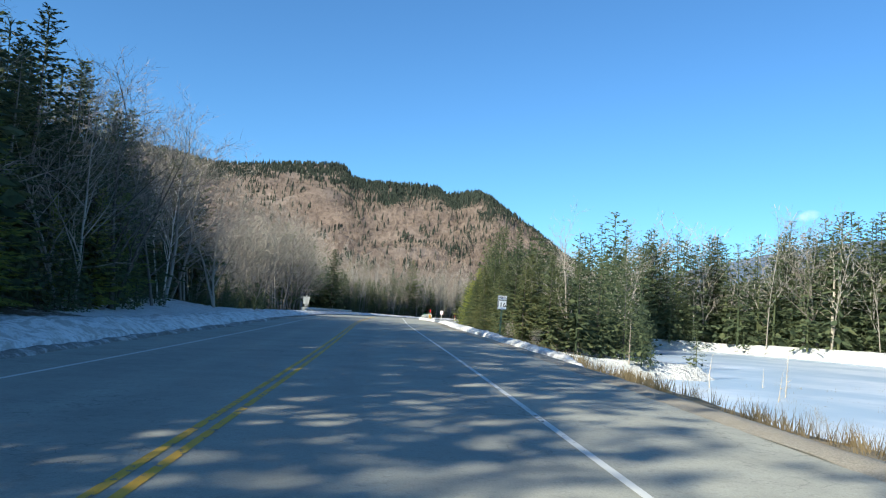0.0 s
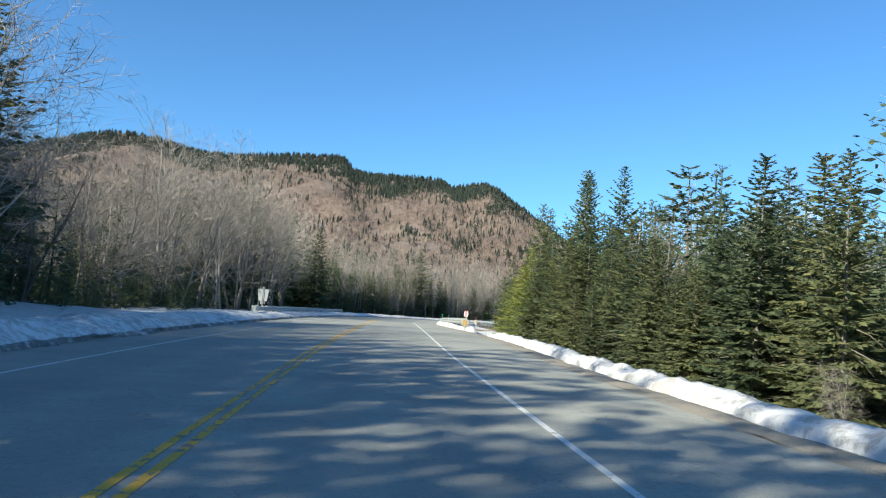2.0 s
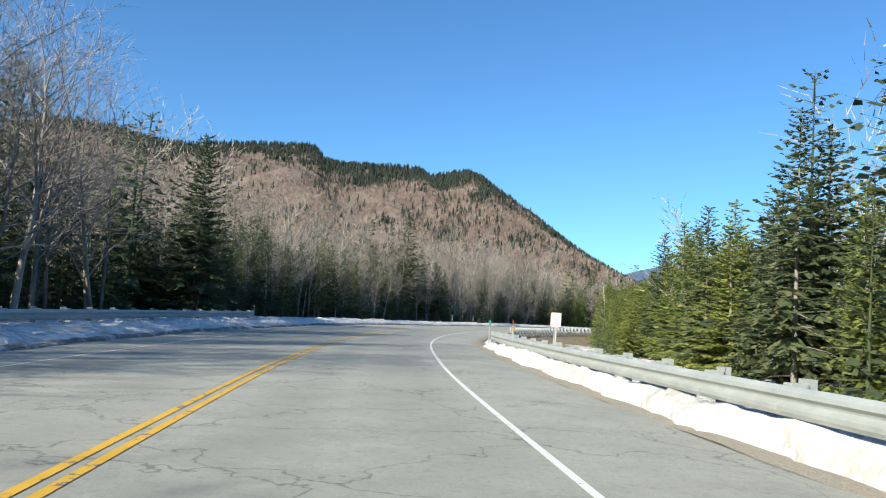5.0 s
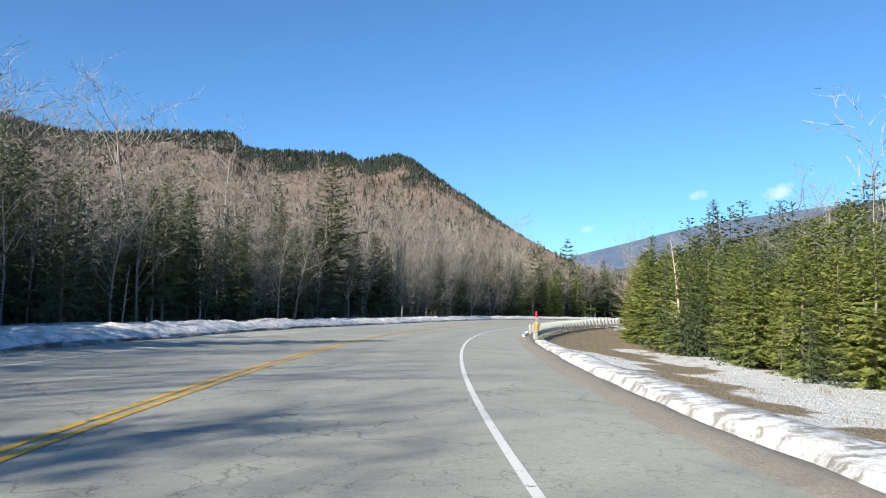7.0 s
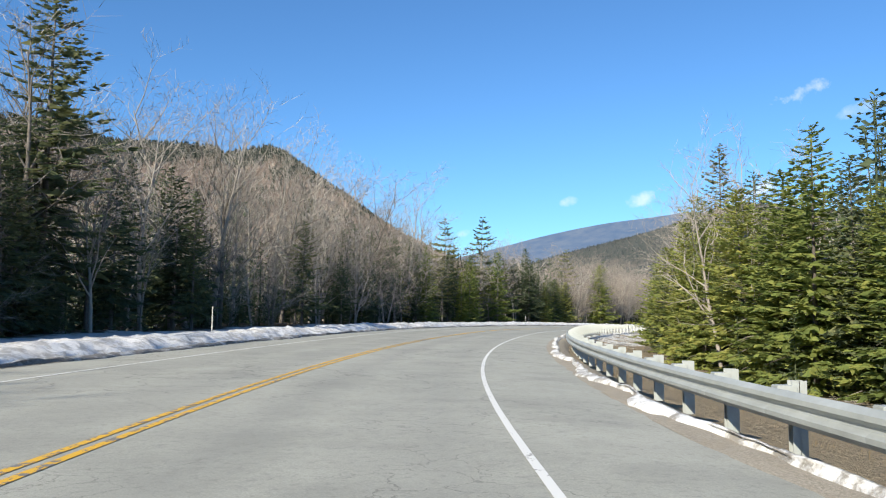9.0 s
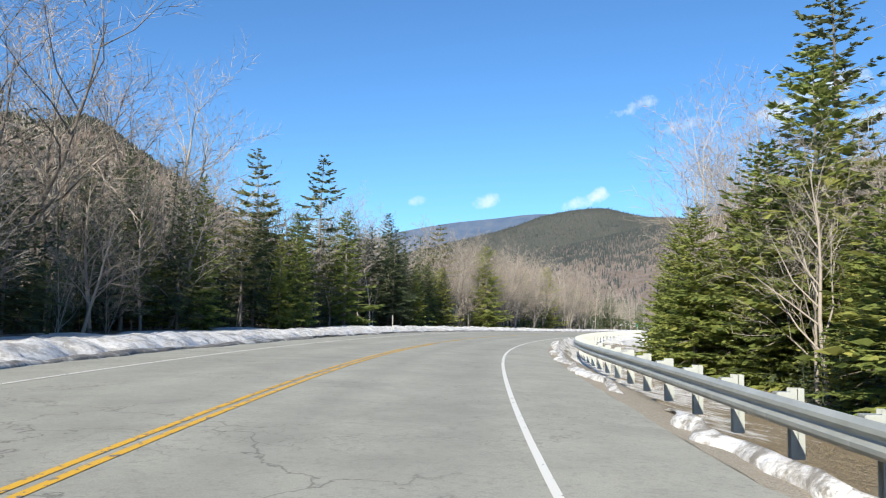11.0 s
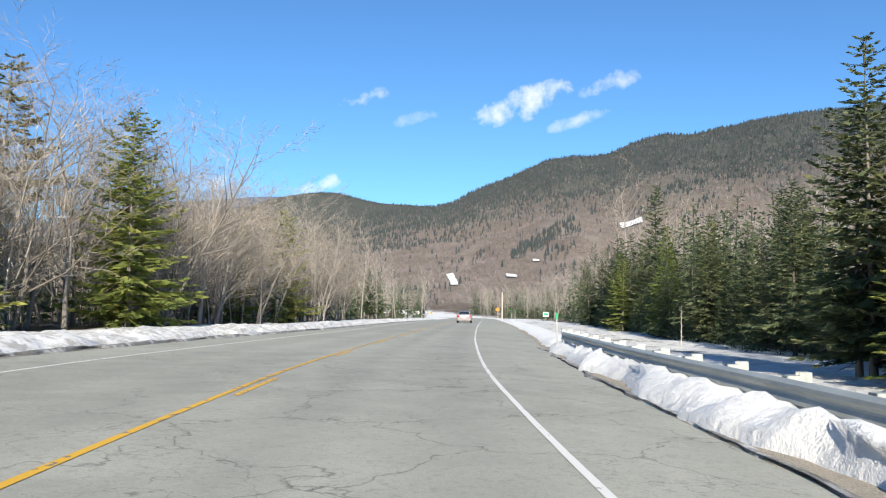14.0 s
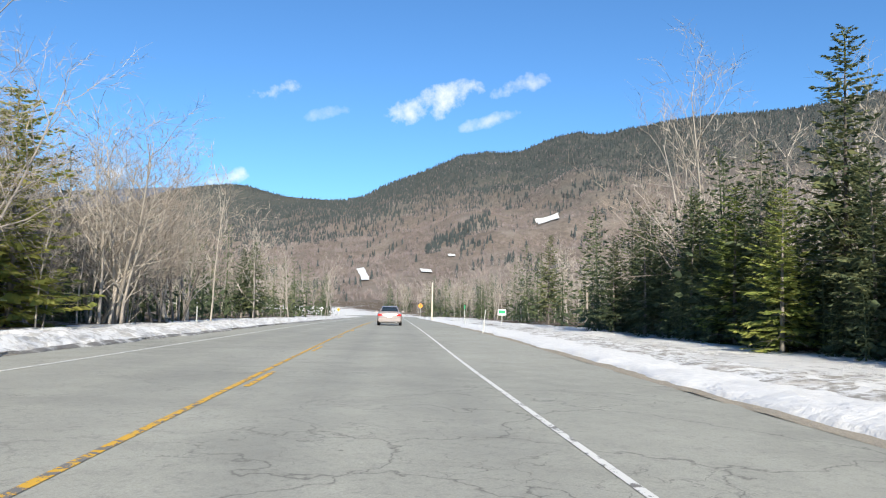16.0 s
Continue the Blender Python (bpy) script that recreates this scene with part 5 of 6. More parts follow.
YELLOW_SHEET = plain("yellow_sign_sheet", (0.78, 0.44, 0.02), 0.45, 0, 0.05)
ORANGE_SHEET = plain("orange_sign_sheet", (0.80, 0.30, 0.02), 0.45, 0, 0.05)
GREEN_POST = plain("green_steel_post", (0.10, 0.17, 0.12), 0.55, 0.3, 0.12)
DULL_ALU = plain("dull_aluminium", (0.46, 0.465, 0.44), 0.5, 0.4, 0.06, 2.0)
PALE_POST = plain("pale_marker_post", (0.36, 0.37, 0.35), 0.55, 0.1, 0.10)


def rounded_plate(w, h, t, r, y=0.0, z0=0.0, x0=0.0):
    """A plate that faces -y, with rounded corners."""
    bm = bmesh.new()
    pts = []
    for cx, cz, a0 in ((w / 2 - r, h - r, 0), (-w / 2 + r, h - r, 90), (-w / 2 + r, r, 180), (w / 2 - r, r, 270)):
        for k in range(5):
            a = radians(a0 + 22.5 * k)
            pts.append((x0 + cx + r * math.cos(a), y, z0 + cz + r * math.sin(a)))
    f = bm.faces.new([bm.verts.new(p) for p in pts])
    e = bmesh.ops.extrude_face_region(bm, geom=[f])
    bmesh.ops.translate(bm, verts=[v for v in e["geom"] if isinstance(v, bmesh.types.BMVert)], vec=(0, t, 0))
    bmesh.ops.recalc_face_normals(bm, faces=bm.faces)
    return bm


def poly_plate(points, y, t):
    bm = bmesh.new()
    f = bm.faces.new([bm.verts.new((x, y, z)) for x, z in points])
    e = bmesh.ops.extrude_face_region(bm, geom=[f])
    bmesh.ops.translate(bm, verts=[v for v in e["geom"] if isinstance(v, bmesh.types.BMVert)], vec=(0, t, 0))
    bmesh.ops.recalc_face_normals(bm, faces=bm.faces)
    return bm


def lettering(text, size, width, material, parent, x, y, z, name="lettering"):
    """Raised letters that face -y, centred at x, z."""
    cu = bpy.data.curves.new(name, "FONT")
    cu.body, cu.size, cu.align_x, cu.align_y, cu.extrude, cu.offset = text, size, "CENTER", "CENTER", 0.002, size * 0.018
    tmp = new("tmp", cu)
    dg = bpy.context.evaluated_depsgraph_get()
    me = bpy.data.meshes.new_from_object(tmp.evaluated_get(dg))
    bpy.data.objects.remove(tmp)
    me.materials.clear()
    me.materials.append(material)
    xs = [v.co.x for v in me.vertices]
    k = width / (max(xs) - min(xs))
    me.transform(Matrix.Translation((x, y, z)) @ Euler((radians(90), 0, 0)).to_matrix().to_4x4() @ Matrix.Diagonal((k, 1, 1, 1)))
    ob = new(name, me)
    ob.parent = parent
    return ob


def u_post(h, w=0.06, d=0.04, below=0.6):
    """A hat-section steel post with its foot under the ground."""
    bm = bmesh.new()
    prof = [(-w, 0), (-w * 0.5, 0), (-w * 0.35, d), (w * 0.35, d), (w * 0.5, 0), (w, 0), (w, 0.006), (w * 0.55, 0.006), (w * 0.4, d + 0.006), (-w * 0.4, d + 0.006), (-w * 0.55, 0.006), (-w, 0.006)]
    f = bm.faces.new([bm.verts.new((x, y, -below)) for x, y in prof])
    e = bmesh.ops.extrude_face_region(bm, geom=[f])
    bmesh.ops.translate(bm, verts=[v for v in e["geom"] if isinstance(v, bmesh.types.BMVert)], vec=(0, 0, h + below))
    bmesh.ops.recalc_face_normals(bm, faces=bm.faces)
    return bm


def place_at(s, o, turn=0.0, dz=0.0, lean=0.0):
    p = at(s, o)
    z = float(ground_z(p.x, p.y)[0]) + dz
    return pose(p.x, p.y, z, 0, lean, heading(s) + turn), p, z


def route_sign():
    m, p, z = place_at(40.3, 7.95, -4, lean=0.8)
    road = at(39.5, 7.95).z
    ob = thing("route_sign", m, "white route marker reading north 16 on a green post", "road sign")
    ob.scale = (0.8, 0.8, 0.8)
    b = (road + 1.33 - z) / 0.8                             # lower edge of the square plate over the sign's foot
    part("post", u_post(b + 0.85), GREEN_POST, ob, "dull green steel post").location.y = 0.012
    plate = part("plate", rounded_plate(0.61, 0.61, 0.004, 0.04, 0, b), WHITE_SHEET, ob, "white square route plate")
    part("border", rounded_plate(0.59, 0.59, 0.002, 0.036, -0.0015, b + 0.01), BLACK_INK, plate)
    part("field", rounded_plate(0.555, 0.555, 0.002, 0.03, -0.003, b + 0.0275), WHITE_SHEET, plate)
    prof = [(-0.275, 0.545), (-0.20, 0.54), (-0.215, 0.48), (-0.245, 0.45), (-0.225, 0.40), (-0.24, 0.33), (-0.215, 0.27), (-0.23, 0.20), (-0.245, 0.10), (-0.275, 0.04)]
    part("emblem", poly_plate([(x, b + zz) for x, zz in prof], -0.006, 0.003), BLACK_INK, plate, "black outline emblem")
    lettering("16", 0.40, 0.36, BLACK_INK, plate, 0.05, -0.006, b + 0.30)
    top = part("plate", rounded_plate(0.61, 0.29, 0.004, 0.03, 0, b + 0.635), WHITE_SHEET, ob, "white north plate")
    part("border", rounded_plate(0.59, 0.27, 0.002, 0.026, -0.0015, b + 0.645), BLACK_INK, top)
    part("field", rounded_plate(0.565, 0.245, 0.002, 0.02, -0.003, b + 0.6575), WHITE_SHEET, top)
    lettering("NORTH", 0.2, 0.50, BLACK_INK, top, 0, -0.006, b + 0.78)


def parking_sign():
    m, p, z = place_at(123.9, 9.0, -12, lean=1.0)
    b = at(123.9, 9.0).z + 1.0 - z
    ob = thing("parking_sign", m, "white no parking sign with a red border on a steel post", "road sign")
    part("post", u_post(b + 0.55), DULL_ALU, ob).location.y = 0.012
    plate = part("plate", rounded_plate(0.46, 0.61, 0.004, 0.03, 0, b), WHITE_SHEET, ob, "white plate")
    part("border", rounded_plate(0.445, 0.595, 0.002, 0.028, -0.0015, b + 0.0075), RED_INK, plate)
    part("field", rounded_plate(0.42, 0.57, 0.002, 0.024, -0.003, b + 0.02), WHITE_SHEET, plate)
    bm = bmesh.new()
    for k in range(28):
        a0, a1 = 6.2832 * k / 28, 6.2832 * (k + 1) / 28
        q = [(r * math.cos(a), r * math.sin(a)) for r, a in ((0.095, a0), (0.12, a0), (0.12, a1), (0.095, a1))]
        bm.faces.new([bm.verts.new((x, -0.0062, b + 0.42 + zz)) for x, zz in q])
    bm.faces.new([bm.verts.new((x, -0.0066, b + 0.42 + zz)) for x, zz in ((-0.080, 0.064), (-0.064, 0.080), (0.080, -0.064), (0.064, -0.080))])
    part("symbol", bm, RED_INK, plate, "red circle with a slash")
    lettering("NO", 0.10, 0.14, RED_INK, plate, 0, -0.006, b + 0.205)
    lettering("PARKING", 0.10, 0.35, RED_INK, plate, 0, -0.006, b + 0.10)


def sign_back(s, o, w, h, low, label, taper=0.72, extra=True):
    """A sign that faces the other way: its pale back, with the post across it."""
    m, p, z = place_at(s, o, 4)
    b = at(s, o).z + low - z
    ob = thing("sign_back", m, label, "road sign")
    part("post", u_post(b + h + 0.18), DULL_ALU, ob).location.y = -0.05
    pts = [(-w / 2 * taper, b), (w / 2 * taper, b), (w / 2, b + h * 0.9), (w / 2, b + h), (-w / 2, b + h), (-w / 2, b + h * 0.9)]
    part("plate", poly_plate(pts, 0.0, 0.005), DULL_ALU, ob, "bare aluminium back")
    if extra:
        part("plate", rounded_plate(w * 0.42, 0.22, 0.004, 0.02, 0.0, b - 0.24), DULL_ALU, ob)


def delineator(s, o, top, tip_mat, tip, label, width=0.05, dz=0.0, name="delineator_post", lean=0.0):
    m, p, z = place_at(s, o, 0, lean=lean)
    h = at(s, o).z + top - z
    ob = thing(name, m, label, "marker post", "marker posts")
    part("post", box((-width / 2, -0.012, -0.5), (width / 2, 0.012, h), 0.006), PALE_POST, ob)
    if tip_mat:
        part("reflector", box((-width / 2 - 0.016, -0.018, h - tip), (width / 2 + 0.016, 0.018, h + 0.01), 0.006), tip_mat, ob)
    return ob


def hazard_marker(s, o):
    """The flat head at the end of a guardrail with its striped panel, and the tall red-tipped stake before it."""
    m, p, z = place_at(s, o, -6)
    b = (at(s, o).z + 0.26 - z) / 0.8
    ob = thing("object_marker", m @ Matrix.Diagonal((0.8, 1, 0.8, 1)), "yellow and black striped panel on the guardrail's grey end head", "road sign", "object markers")
    part("end_head", box((-0.19, 0.0, b - 0.02), (0.25, 0.09, b + 0.50), 0.012), STEEL, ob, "flat grey steel head")
    part("post", u_post(b + 0.45, 0.05, 0.035), STEEL, ob).location.y = 0.12
    plate = part("plate", rounded_plate(0.34, 0.46, 0.004, 0.015, -0.006, b + 0.01, -0.01), YELLOW_SHEET, ob, "yellow plate")
    for k in range(-2, 4):                       # stripes rise to the right, cut off at the plate's edges
        cut, lo, hi = [], 0.03, 0.45
        for x0, z0 in ((-0.17, 0.0), (0.15, 0.24)):
            cut.append((x0, k * 0.145 + z0))
        (x0, z0), (x1, z1) = cut
        poly = [(x0, z0), (x1, z1), (x1, z1 + 0.072), (x0, z0 + 0.072)]
        for lim, keep in ((lo, lambda v: v >= lo), (hi, lambda v: v <= hi)):
            out = []
            for (xa, za), (xb, zb) in zip(poly, poly[1:] + poly[:1]):
                if keep(za):
                    out.append((xa, za))
                if keep(za) != keep(zb):
                    f = (lim - za) / (zb - za)
                    out.append((xa + (xb - xa) * f, lim))
            poly = out
            if len(poly) < 3:
                break
        if len(poly) >= 3:
            part("stripe", poly_plate([(x, b + zz) for x, zz in poly], -0.009, 0.002), BLACK_INK, plate)
    delineator(s - 0.25, o - 0.02, 1.2, RED_REFLECTOR, 0.30, "grey steel stake with a red reflective tip at the guardrail", 0.045)


def beam_panel(length, flare=0.0):
    """A W-beam panel along +y, its face to -x."""
    prof = [(0.0, -0.156), (-0.012, -0.15), (-0.055, -0.105), (-0.060, -0.06), (-0.012, -0.022), (-0.004, 0.0), (-0.012, 0.022), (-0.060, 0.06), (-0.055, 0.105), (-0.012, 0.15), (0.0, 0.156)]
    vs, fs = [], []
    n = len(prof)
    for y in (0, length):
        for x, z in prof:
            vs.append((x, y, z))
        for x, z in prof:
            vs.append((x + 0.005, y, z))
    for k in range(n - 1):
        fs += [(k, k + 1, 2 * n + k + 1, 2 * n + k), (n + k, 3 * n + k, 3 * n + k + 1, n + k + 1)]
    for a in (0, n - 1):
        fs.append((a, 2 * n + a, 3 * n + a, n + a))
    return vs, fs


def guardrail(s0, s1, side, offset, label, top):
    """Posts every 1.905 m with their block-outs, and the W-beam panels before them."""
    base = at(s0, side * offset(s0))
    ob = thing("guardrail", pose(*base), label, "guardrail")
    vs, fs = beam_panel(1.0)
    beam = mesh_of("beam_panel", vs, fs, STEEL)
    bm = add_box(bmesh.new(), (-0.0505, -0.004, -0.75), (0.0505, 0.004, 0.02))
    add_box(bm, (-0.0505, -0.075, -0.75), (-0.043, 0.075, 0.02))
    add_box(bm, (0.043, -0.075, -0.75), (0.0505, 0.075, 0.02))
    post = bpy.data.meshes.new("post")
    bmesh.ops.rotate(bm, verts=bm.verts, cent=(0, 0, 0), matrix=Matrix.Rotation(radians(90), 3, "Z"))
    bm.to_mesh(post)
    bm.free()
    post.materials.append(STEEL)
    blk = bpy.data.meshes.new("block_out")
    bm = box((-0.10, -0.075, -0.36), (0.10, 0.075, -0.02), 0.008)
    bm.to_mesh(blk)
    bm.free()
    blk.materials.append(STEEL)
    n = int((s1 - s0) / 1.905)
    inv = ob.matrix_world.inverted()
    pts = []
    for i in range(n + 1):
        s = s0 + 1.905 * i
        pts.append((s, at(s, side * offset(s), top(s))))
    for i, (s, p) in enumerate(pts):
        h = heading(s)
        out = at(s, side * (offset(s) + 0.26), top(s) + 0.035)
        q = new("post", post)
        q.parent = ob
        q.matrix_local = inv @ pose(*out, 0, 0, h)
        g = at(s, side * (offset(s) + 0.13), top(s) + 0.03)
        q = new("block_out", blk)
        q.parent = ob
        q.matrix_local = inv @ pose(*g, 0, 0, h)
    for i in range(0, n):
        a, b = pts[i][1], pts[i + 1][1]
        d = b - a
        mid = Vector((0, 0, -0.17))
        q = new("beam_panel", beam)
        q.parent = ob
        yaw = math.degrees(math.atan2(-d.x, d.y))
        pitch = math.degrees(math.asin(d.z / d.length))
        # the face looks to the road
        q.matrix_local = inv @ pose(*(a + mid), pitch, 0, yaw) @ Matrix.Diagonal((1 if side > 0 else -1, d.length + 0.03, 1, 1))
    for s, p, w in ((s0, pts[0][1], -1), (pts[-1][0], pts[-1][1], 1)):
        bm = box((-0.05, -0.06, -0.40), (0.07, 0.06, 0.07), 0.012)
        q = part("end_block", bm, STEEL, ob, "flat steel end terminal")
        q.matrix_local = inv @ pose(*(p + Vector((0, 0, 0))), 0, 0, heading(s)) @ pose(0.02 * side, 0.07 * w, 0)
    return ob


route_sign()
parking_sign()
sign_back(94.7, -8.4, 0.85, 0.92, 1.15, "bare aluminium back of a keystone-shaped sign by the guardrail")
sign_back(135.8, -11.5, 0.62, 0.62, 1.6, "small square aluminium sign back on a post behind the guardrail", 1.0, False)
guardrail(84.0, 124.6, 1, lambda s: 6.25, "galvanised W-beam guardrail banked with ploughed snow", pick((84, 0.68), (125, 0.56)))
guardrail(164.0, 286.3, 1, lambda s: float(np.interp(s, [164, 180, 245, 259, 268, 286], [6.1, 6.5, 6.35, 6.45, 6.75, 6.85])), "long galvanised W-beam guardrail following the curve", pick((164, 0.50), (215, 0.52), (250, 0.52), (272, 0.58), (286, 0.68)))
guardrail(90.0, 137.0, -1, lambda s: 8.0, "galvanised W-beam guardrail half buried in the far snowbank", pick((90, 0.75), (137, 0.75)))
hazard_marker(83.4, 6.45)
hazard_marker(163.4, 6.45)
delineator(125.4, 6.2, 1.10, GREEN_REFLECTOR, 0.22, "grey steel stake with a green reflective tip")
delineator(286.7, 6.72, 1.33, GREEN_REFLECTOR, 0.24, "grey steel stake with a green reflective tip in the snow")
delineator(89.6, -7.8, 1.05, None, 0, "plain pale marker post at the guardrail's end")
delineator(137.6, -8.6, 1.1, None, 0, "plain pale marker post at the guardrail's end")
delineator(193.8, -8.6, 1.35, None, 0, "plain pale marker post in the snowbank")
delineator(251.6, -6.4, 1.15, None, 0, "plain pale marker post in the snowbank")
delineator(331.0, -7.2, 1.15, None, 0, "plain pale marker post in the snowbank")
delineator(361.0, 8.4, 1.7, GREEN_REFLECTOR, 0.35, "pale stake with a green reflective tip in the snow", 0.06)
delineator(334.1, 6.9, 1.2, None, 0, "leaning pale marker post in the snow", 0.05, lean=6)


def far_sign(s, o, kind, low, size, mat, label):
    m, p, z = place_at(s, o, 0)
    b = at(s, o).z + low - z
    ob = thing("warning_sign" if kind == "diamond" else "guide_sign", m, label, "road sign")
    part("post", u_post(b + size, 0.035, 0.03), DULL_ALU, ob).location.y = 0.012
    if kind == "diamond":
        r = size * 0.7071
        part("plate", poly_plate([(0, b), (r, b + r), (0, b + 2 * r), (-r, b + r)], 0, 0.005), mat, ob)
        part("symbol", poly_plate([(-0.05, b + r * 0.6), (0.05, b + r * 0.6), (0.05, b + r * 1.1), (0.16, b + r * 1.1), (0.0, b + r * 1.5), (-0.16, b + r * 1.1), (-0.05, b + r * 1.1)], -0.003, 0.003), BLACK_INK, ob)
    else:
        part("plate", rounded_plate(size * 1.4, size, 0.005, 0.03, 0, b), mat, ob)
        part("panel", rounded_plate(size * 1.15, size * 0.55, 0.002, 0.02, -0.003, b + size * 0.3), GREEN_REFLECTOR, ob)


far_sign(450, 7.2, "diamond", 1.9, 0.75, ORANGE_SHEET, "orange diamond warning sign beside the road")
far_sign(445, -9.0, "diamond", 1.1, 0.5, YELLOW_SHEET, "yellow diamond warning sign across the road")
far_sign(428, -10.5, "diamond", 1.1, 0.55, WHITE_SHEET, "pale diamond-shaped sign above a snow heap")
far_sign(373.8, 13.5, "board", 0.85, 0.62, WHITE_SHEET, "white sign board with a green panel in the snow")


def utility_pole(s, o, h):
    m, p, z = place_at(s, o)
    ob = thing("utility_pole", m, "slim pale wooden pole beside the road", "pole", "poles")
    part("pole", cyl(0.13, h + 0.6, 10, Matrix.Translation((0, 0, -0.6)), 0.10), PALE_WOOD, ob)
    part("cap", cyl(0.11, 0.06, 10, Matrix.Translation((0, 0, h))), DULL_ALU, ob)


utility_pole(404.2, 7.6, 5.4)
utility_pole(358.6, 19.6, 4.9)
utility_pole(364.4, 20.2, 4.3)

# ------------------------------------------------------------------ the sedan ahead
CAR_PAINT = plain("pearl_car_paint", (0.40, 0.355, 0.345), 0.25, 0.35, 0.03, 1.0)
CAR_GLASS = plain("dark_car_glass", (0.02, 0.03, 0.04), 0.06, 0.0, 0.05)
TYRE = plain("tyre_rubber", (0.018, 0.018, 0.018), 0.85)
TAIL_RED = plain("tail_lamp_red", (0.50, 0.02, 0.02), 0.2)


def loft(sections):
    """A closed skin through cross-sections of equal point counts, given along y."""
    bm = bmesh.new()
    rings = [[bm.verts.new(p) for p in sec] for sec in sections]
    for a, b in zip(rings[:-1], rings[1:]):
        for k in range(len(a)):
            bm.faces.new((a[k], a[(k + 1) % len(a)], b[(k + 1) % len(a)], b[k]))
    bm.faces.new(rings[0][::-1])
    bm.faces.new(rings[-1])
    bmesh.ops.recalc_face_normals(bm, faces=bm.faces)
    return bm


def sedan():
    s = 352.0
    p = at(s, right_lane(s) * 0.5)
    ob = thing("sedan", pose(*p, 0, 0, heading(s)), "pale pinkish-silver four-door sedan seen from behind on the road", "car")

    def ring(y, w, z0, z1, r=0.12):
        w2 = w / 2
        return [(-w2 + r, y, z0), (w2 - r, y, z0), (w2, y, z0 + r), (w2 + 0.015, y, (z0 + z1) / 2), (w2, y, z1 - r), (w2 - r, y, z1), (-w2 + r, y, z1), (-w2, y, z1 - r), (-w2 - 0.015, y, (z0 + z1) / 2), (-w2, y, z0 + r)]
    body = part("body", loft([ring(-2.32, 1.50, 0.34, 0.86), ring(-2.25, 1.68, 0.28, 0.98), ring(-1.9, 1.78, 0.24, 1.02), ring(-1.2, 1.80, 0.22, 1.0), ring(0, 1.80, 0.22, 0.96), ring(1.2, 1.79, 0.22, 0.92),
                              ring(1.9, 1.74, 0.26, 0.82), ring(2.3, 1.55, 0.32, 0.68)]), CAR_PAINT, ob, smooth=True)

    def cab(y, w0, w1, z0, z1):
        return [(-w0 / 2, y, z0), (w0 / 2, y, z0), (w1 / 2, y, z1 - 0.05), (w1 / 2 - 0.12, y, z1), (-w1 / 2 + 0.12, y, z1), (-w1 / 2, y, z1 - 0.05)]
    part("roof", loft([cab(-1.72, 1.50, 1.46, 0.93, 1.03), cab(-1.0, 1.56, 1.20, 0.93, 1.40), cab(-0.2, 1.58, 1.22, 0.93, 1.45), cab(0.35, 1.58, 1.20, 0.93, 1.41), cab(1.15, 1.52, 1.44, 0.93, 1.0)]), CAR_PAINT, ob, smooth=True)
    bm = bmesh.new()
    bm.faces.new([bm.verts.new(v) for v in ((-0.64, -1.70, 1.06), (0.64, -1.70, 1.06), (0.52, -1.08, 1.385), (-0.52, -1.08, 1.385))])
    part("rear_window", bm, CAR_GLASS, ob, "dark rear window")
    for sx in (-1, 1):
        bm = bmesh.new()
        bm.faces.new([bm.verts.new(v) for v in ((sx * 0.785, -1.25, 1.02), (sx * 0.79, 0.75, 1.02), (sx * 0.645, 0.2, 1.35), (sx * 0.635, -0.75, 1.36))])
        part("side_window", bm, CAR_GLASS, ob)
        lamp = part("tail_lamp", box((-0.18, -0.07, -0.09), (0.18, 0.07, 0.09), 0.03), TAIL_RED, ob, "red tail lamp")
        lamp.location = (sx * 0.66, -2.27, 0.80)
        mir = part("mirror", box((-0.09, -0.04, -0.06), (0.09, 0.04, 0.06), 0.02), CAR_PAINT, ob)
        mir.location = (sx * 0.98, 0.62, 1.0)
        for y in (-1.35, 1.40):
            w = part("wheel", cyl(0.32, 0.20, 20, Matrix.Translation((0, 0, -0.1))), TYRE, ob, "black tyre")
            w.rotation_euler = (0, radians(90), 0)
            w.location = (sx * 0.80, y, 0.32)
            part("rim", cyl(0.2, 0.21, 14, Matrix.Translation((0, 0, -0.105))), DULL_ALU, w)
    part("bumper", box((-0.80, -2.40, 0.30), (0.80, -2.20, 0.58), 0.05), CAR_PAINT, ob)
    part("undertray", box((-0.70, -2.36, 0.20), (0.70, -2.1, 0.32), 0.02), DARK_BLOCK, ob, "black lower valance")
    part("number_plate", box((-0.17, -2.415, 0.60), (0.17, -2.30, 0.74), 0.008), WHITE_SHEET, ob)
    part("exhaust", cyl(0.035, 0.12, 10, Matrix.Translation((0.5, -2.38, 0.26)) @ Matrix.Rotation(radians(-90), 4, "X")), STEEL, ob)


sedan()

# ------------------------------------------------------------------ ski-trail clearings on the far mountainside


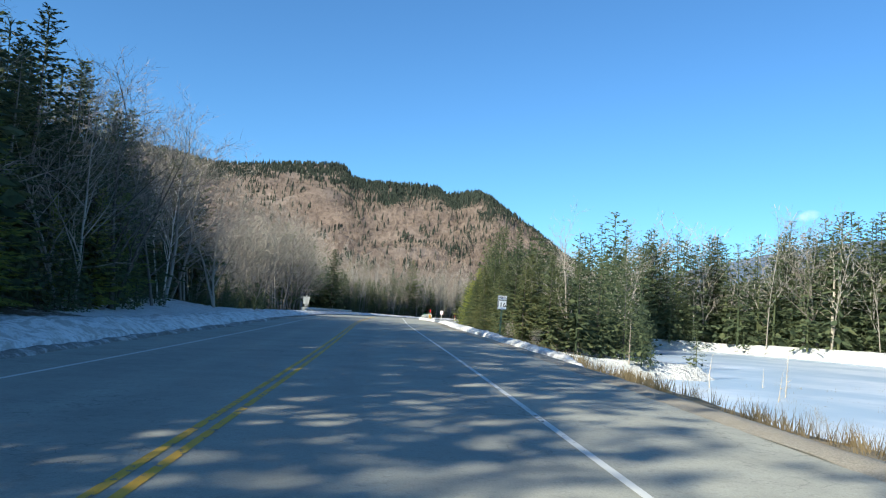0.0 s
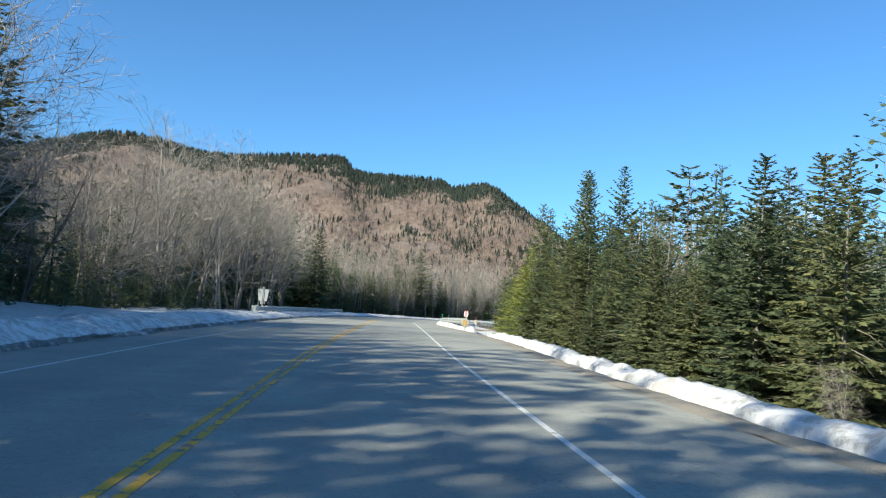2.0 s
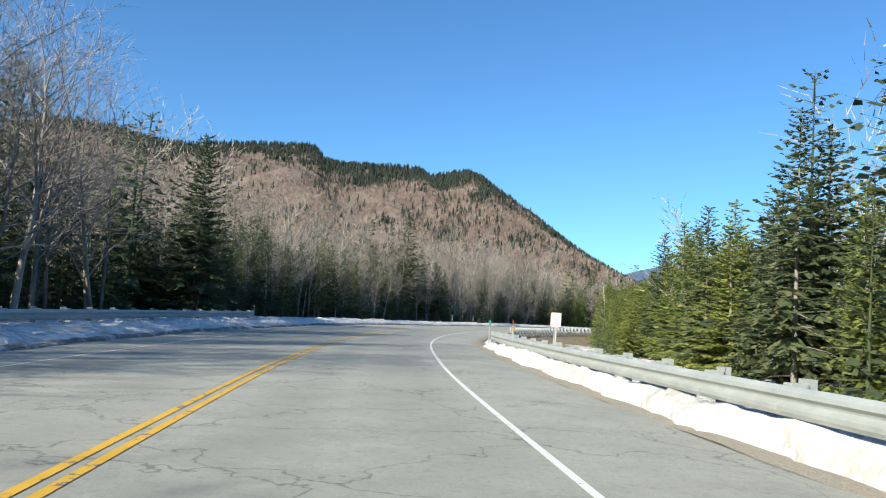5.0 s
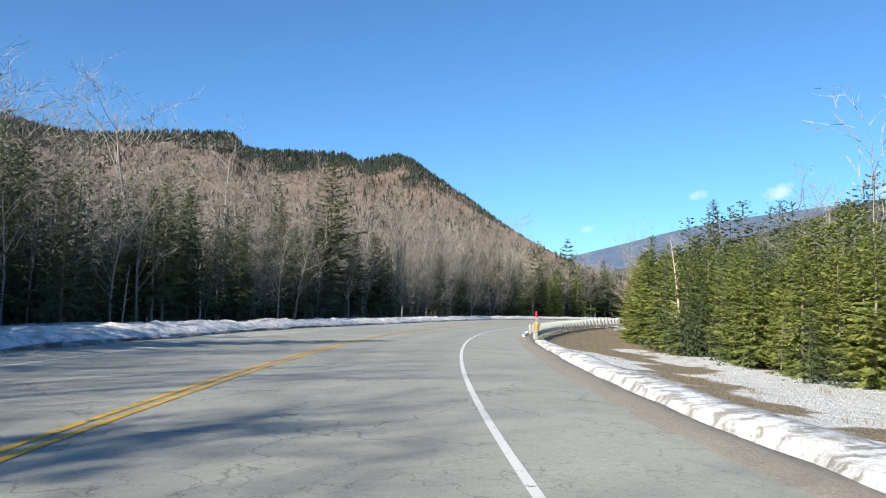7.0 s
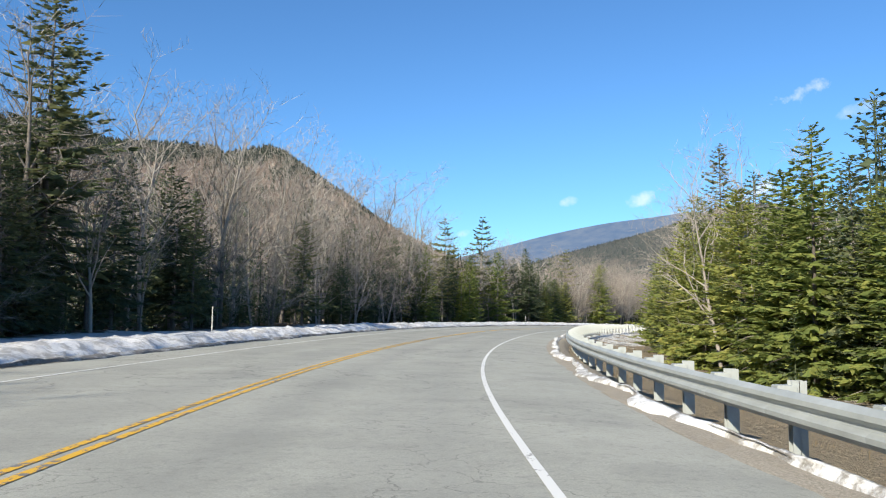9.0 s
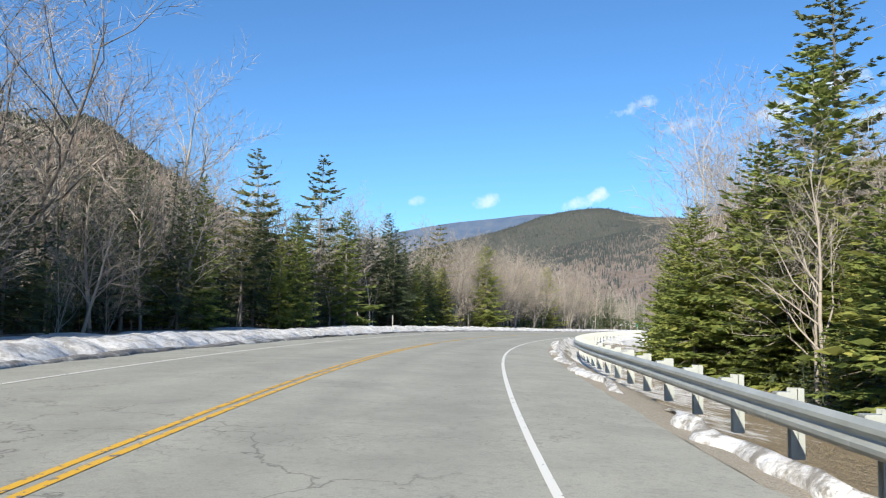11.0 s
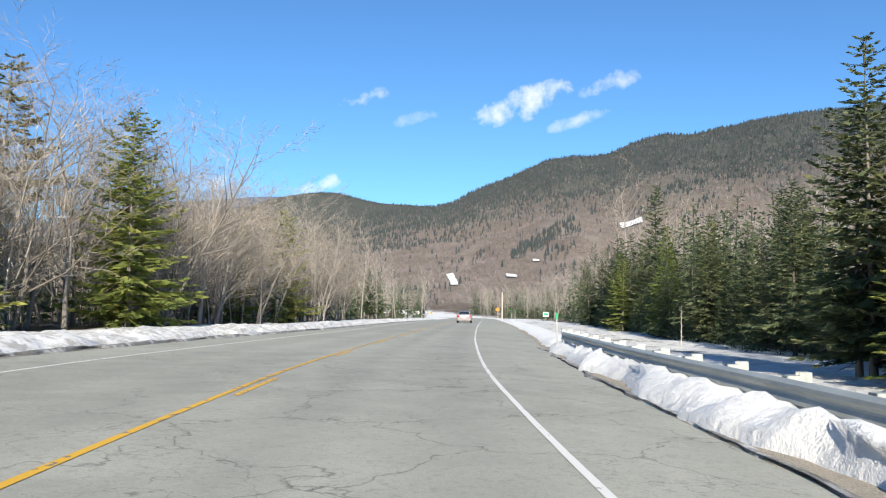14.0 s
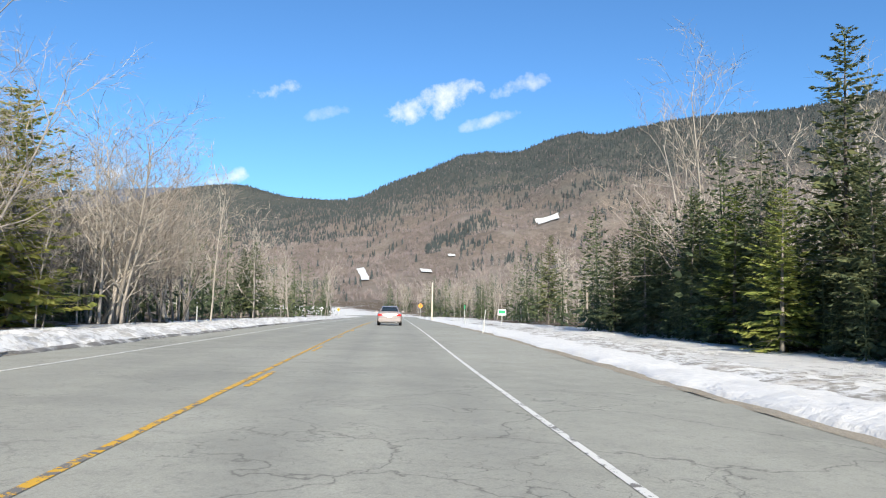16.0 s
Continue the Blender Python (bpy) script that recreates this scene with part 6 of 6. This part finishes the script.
def clearing(grid, u0, u1, t0, t1, label):
    """A snow-filled clearing draped on the mountainside between shares u of its length and t of its height."""
    nu, nv = grid.shape[:2]
    vs, fs = [], []
    n, m = 12, 12
    for i in range(n + 1):
        for j in range(m + 1):
            u = u0 + (u1 - u0) * i / n
            t = t0 + (t1 - t0) * j / m
            u += 0.0010 * noise.noise(Vector((j * 0.7, u0 * 50, 0))) * (1 if i in (0, n) else 0.5)
            a, b = u * (nu - 1), t * (nv - 1)
            ia, ib = int(a), int(b)
            fa, fb = a - ia, b - ib
            p = (grid[ia, ib] * (1 - fa) + grid[ia + 1, ib] * fa) * (1 - fb) + (grid[ia, ib + 1] * (1 - fa) + grid[ia + 1, ib + 1] * fa) * fb
            vs.append((p[0], p[1], p[2] + 1.2))
    for i in range(n):
        for j in range(m):
            a = i * (m + 1) + j
            fs.append((a, a + 1, a + m + 2, a + m + 1))
    tagged(new("snow_clearing", mesh_of("snow_clearing", vs, fs, SNOW, True)), label, "ski trail", kind="structure")


for u0, u1, t0, t1 in CLEARINGS:
    clearing(M2, u0, u1, t0, t1, "snow-white ski trail clearing on the wooded slope")

# ------------------------------------------------------------------ dead grass, stumps and brush


def grass_patch(name, s0, s1, o0, o1, count, h0, h1, label):
    V, F = [], []
    for i in range(count):
        s, o = RNG.uniform(s0, s1), RNG.uniform(o0, o1)
        if noise.noise(Vector((s * 0.5, o * 0.7, 2.0))) < 0.08:
            continue
        p = at(s, o)
        z = float(ground_z(p.x, p.y)[0]) - 0.03
        for k in range(7):
            a, l, h = RNG.uniform(0, 6.28), RNG.uniform(0.1, 0.6), RNG.uniform(h0, h1)
            b = len(V)
            x, y = p.x + RNG.uniform(-0.15, 0.15), p.y + RNG.uniform(-0.15, 0.15)
            w = 0.012
            V += [(x - w, y, z), (x + w, y + w, z), (x + math.cos(a) * l * h, y + math.sin(a) * l * h, z + h)]
            F.append((b, b + 1, b + 2))
    tagged(new(name, mesh_of(name, V, F, DRY_GRASS)), label, "grass", kind="stuff")


grass_patch("dry_grass", 4, 46, 7.2, 13, 1900, 0.15, 0.55, "tan dead grass at the pond's edge")
grass_patch("dry_grass", 10, 46, 12, 36, 420, 0.2, 0.6, "tan marsh grass standing through the ice")
grass_patch("dry_grass", 128, 226, 7.3, 14, 1100, 0.06, 0.22, "flattened dead grass on the verge")
for s, o, h in ((34, 20, 2.2), (37, 22, 3.0), (40, 19.5, 2.6), (43, 24, 1.6), (31, 26, 1.8), (46, 17, 3.2), (28, 31, 2.0)):
    plant(DEAD, s, o, h, "bare grey snag standing in the frozen pond")
plant(DEAD, 292.6, 12.9, 2.1, "weathered pale stump standing at the wood's edge")
for s, o in ((44, 10.5), (47.5, 9.8), (12, 12.2), (20, 13.5), (26, 12.6)):
    plant(SAPLING, s, o, 1.3, "small leafless bush at the pond's edge")
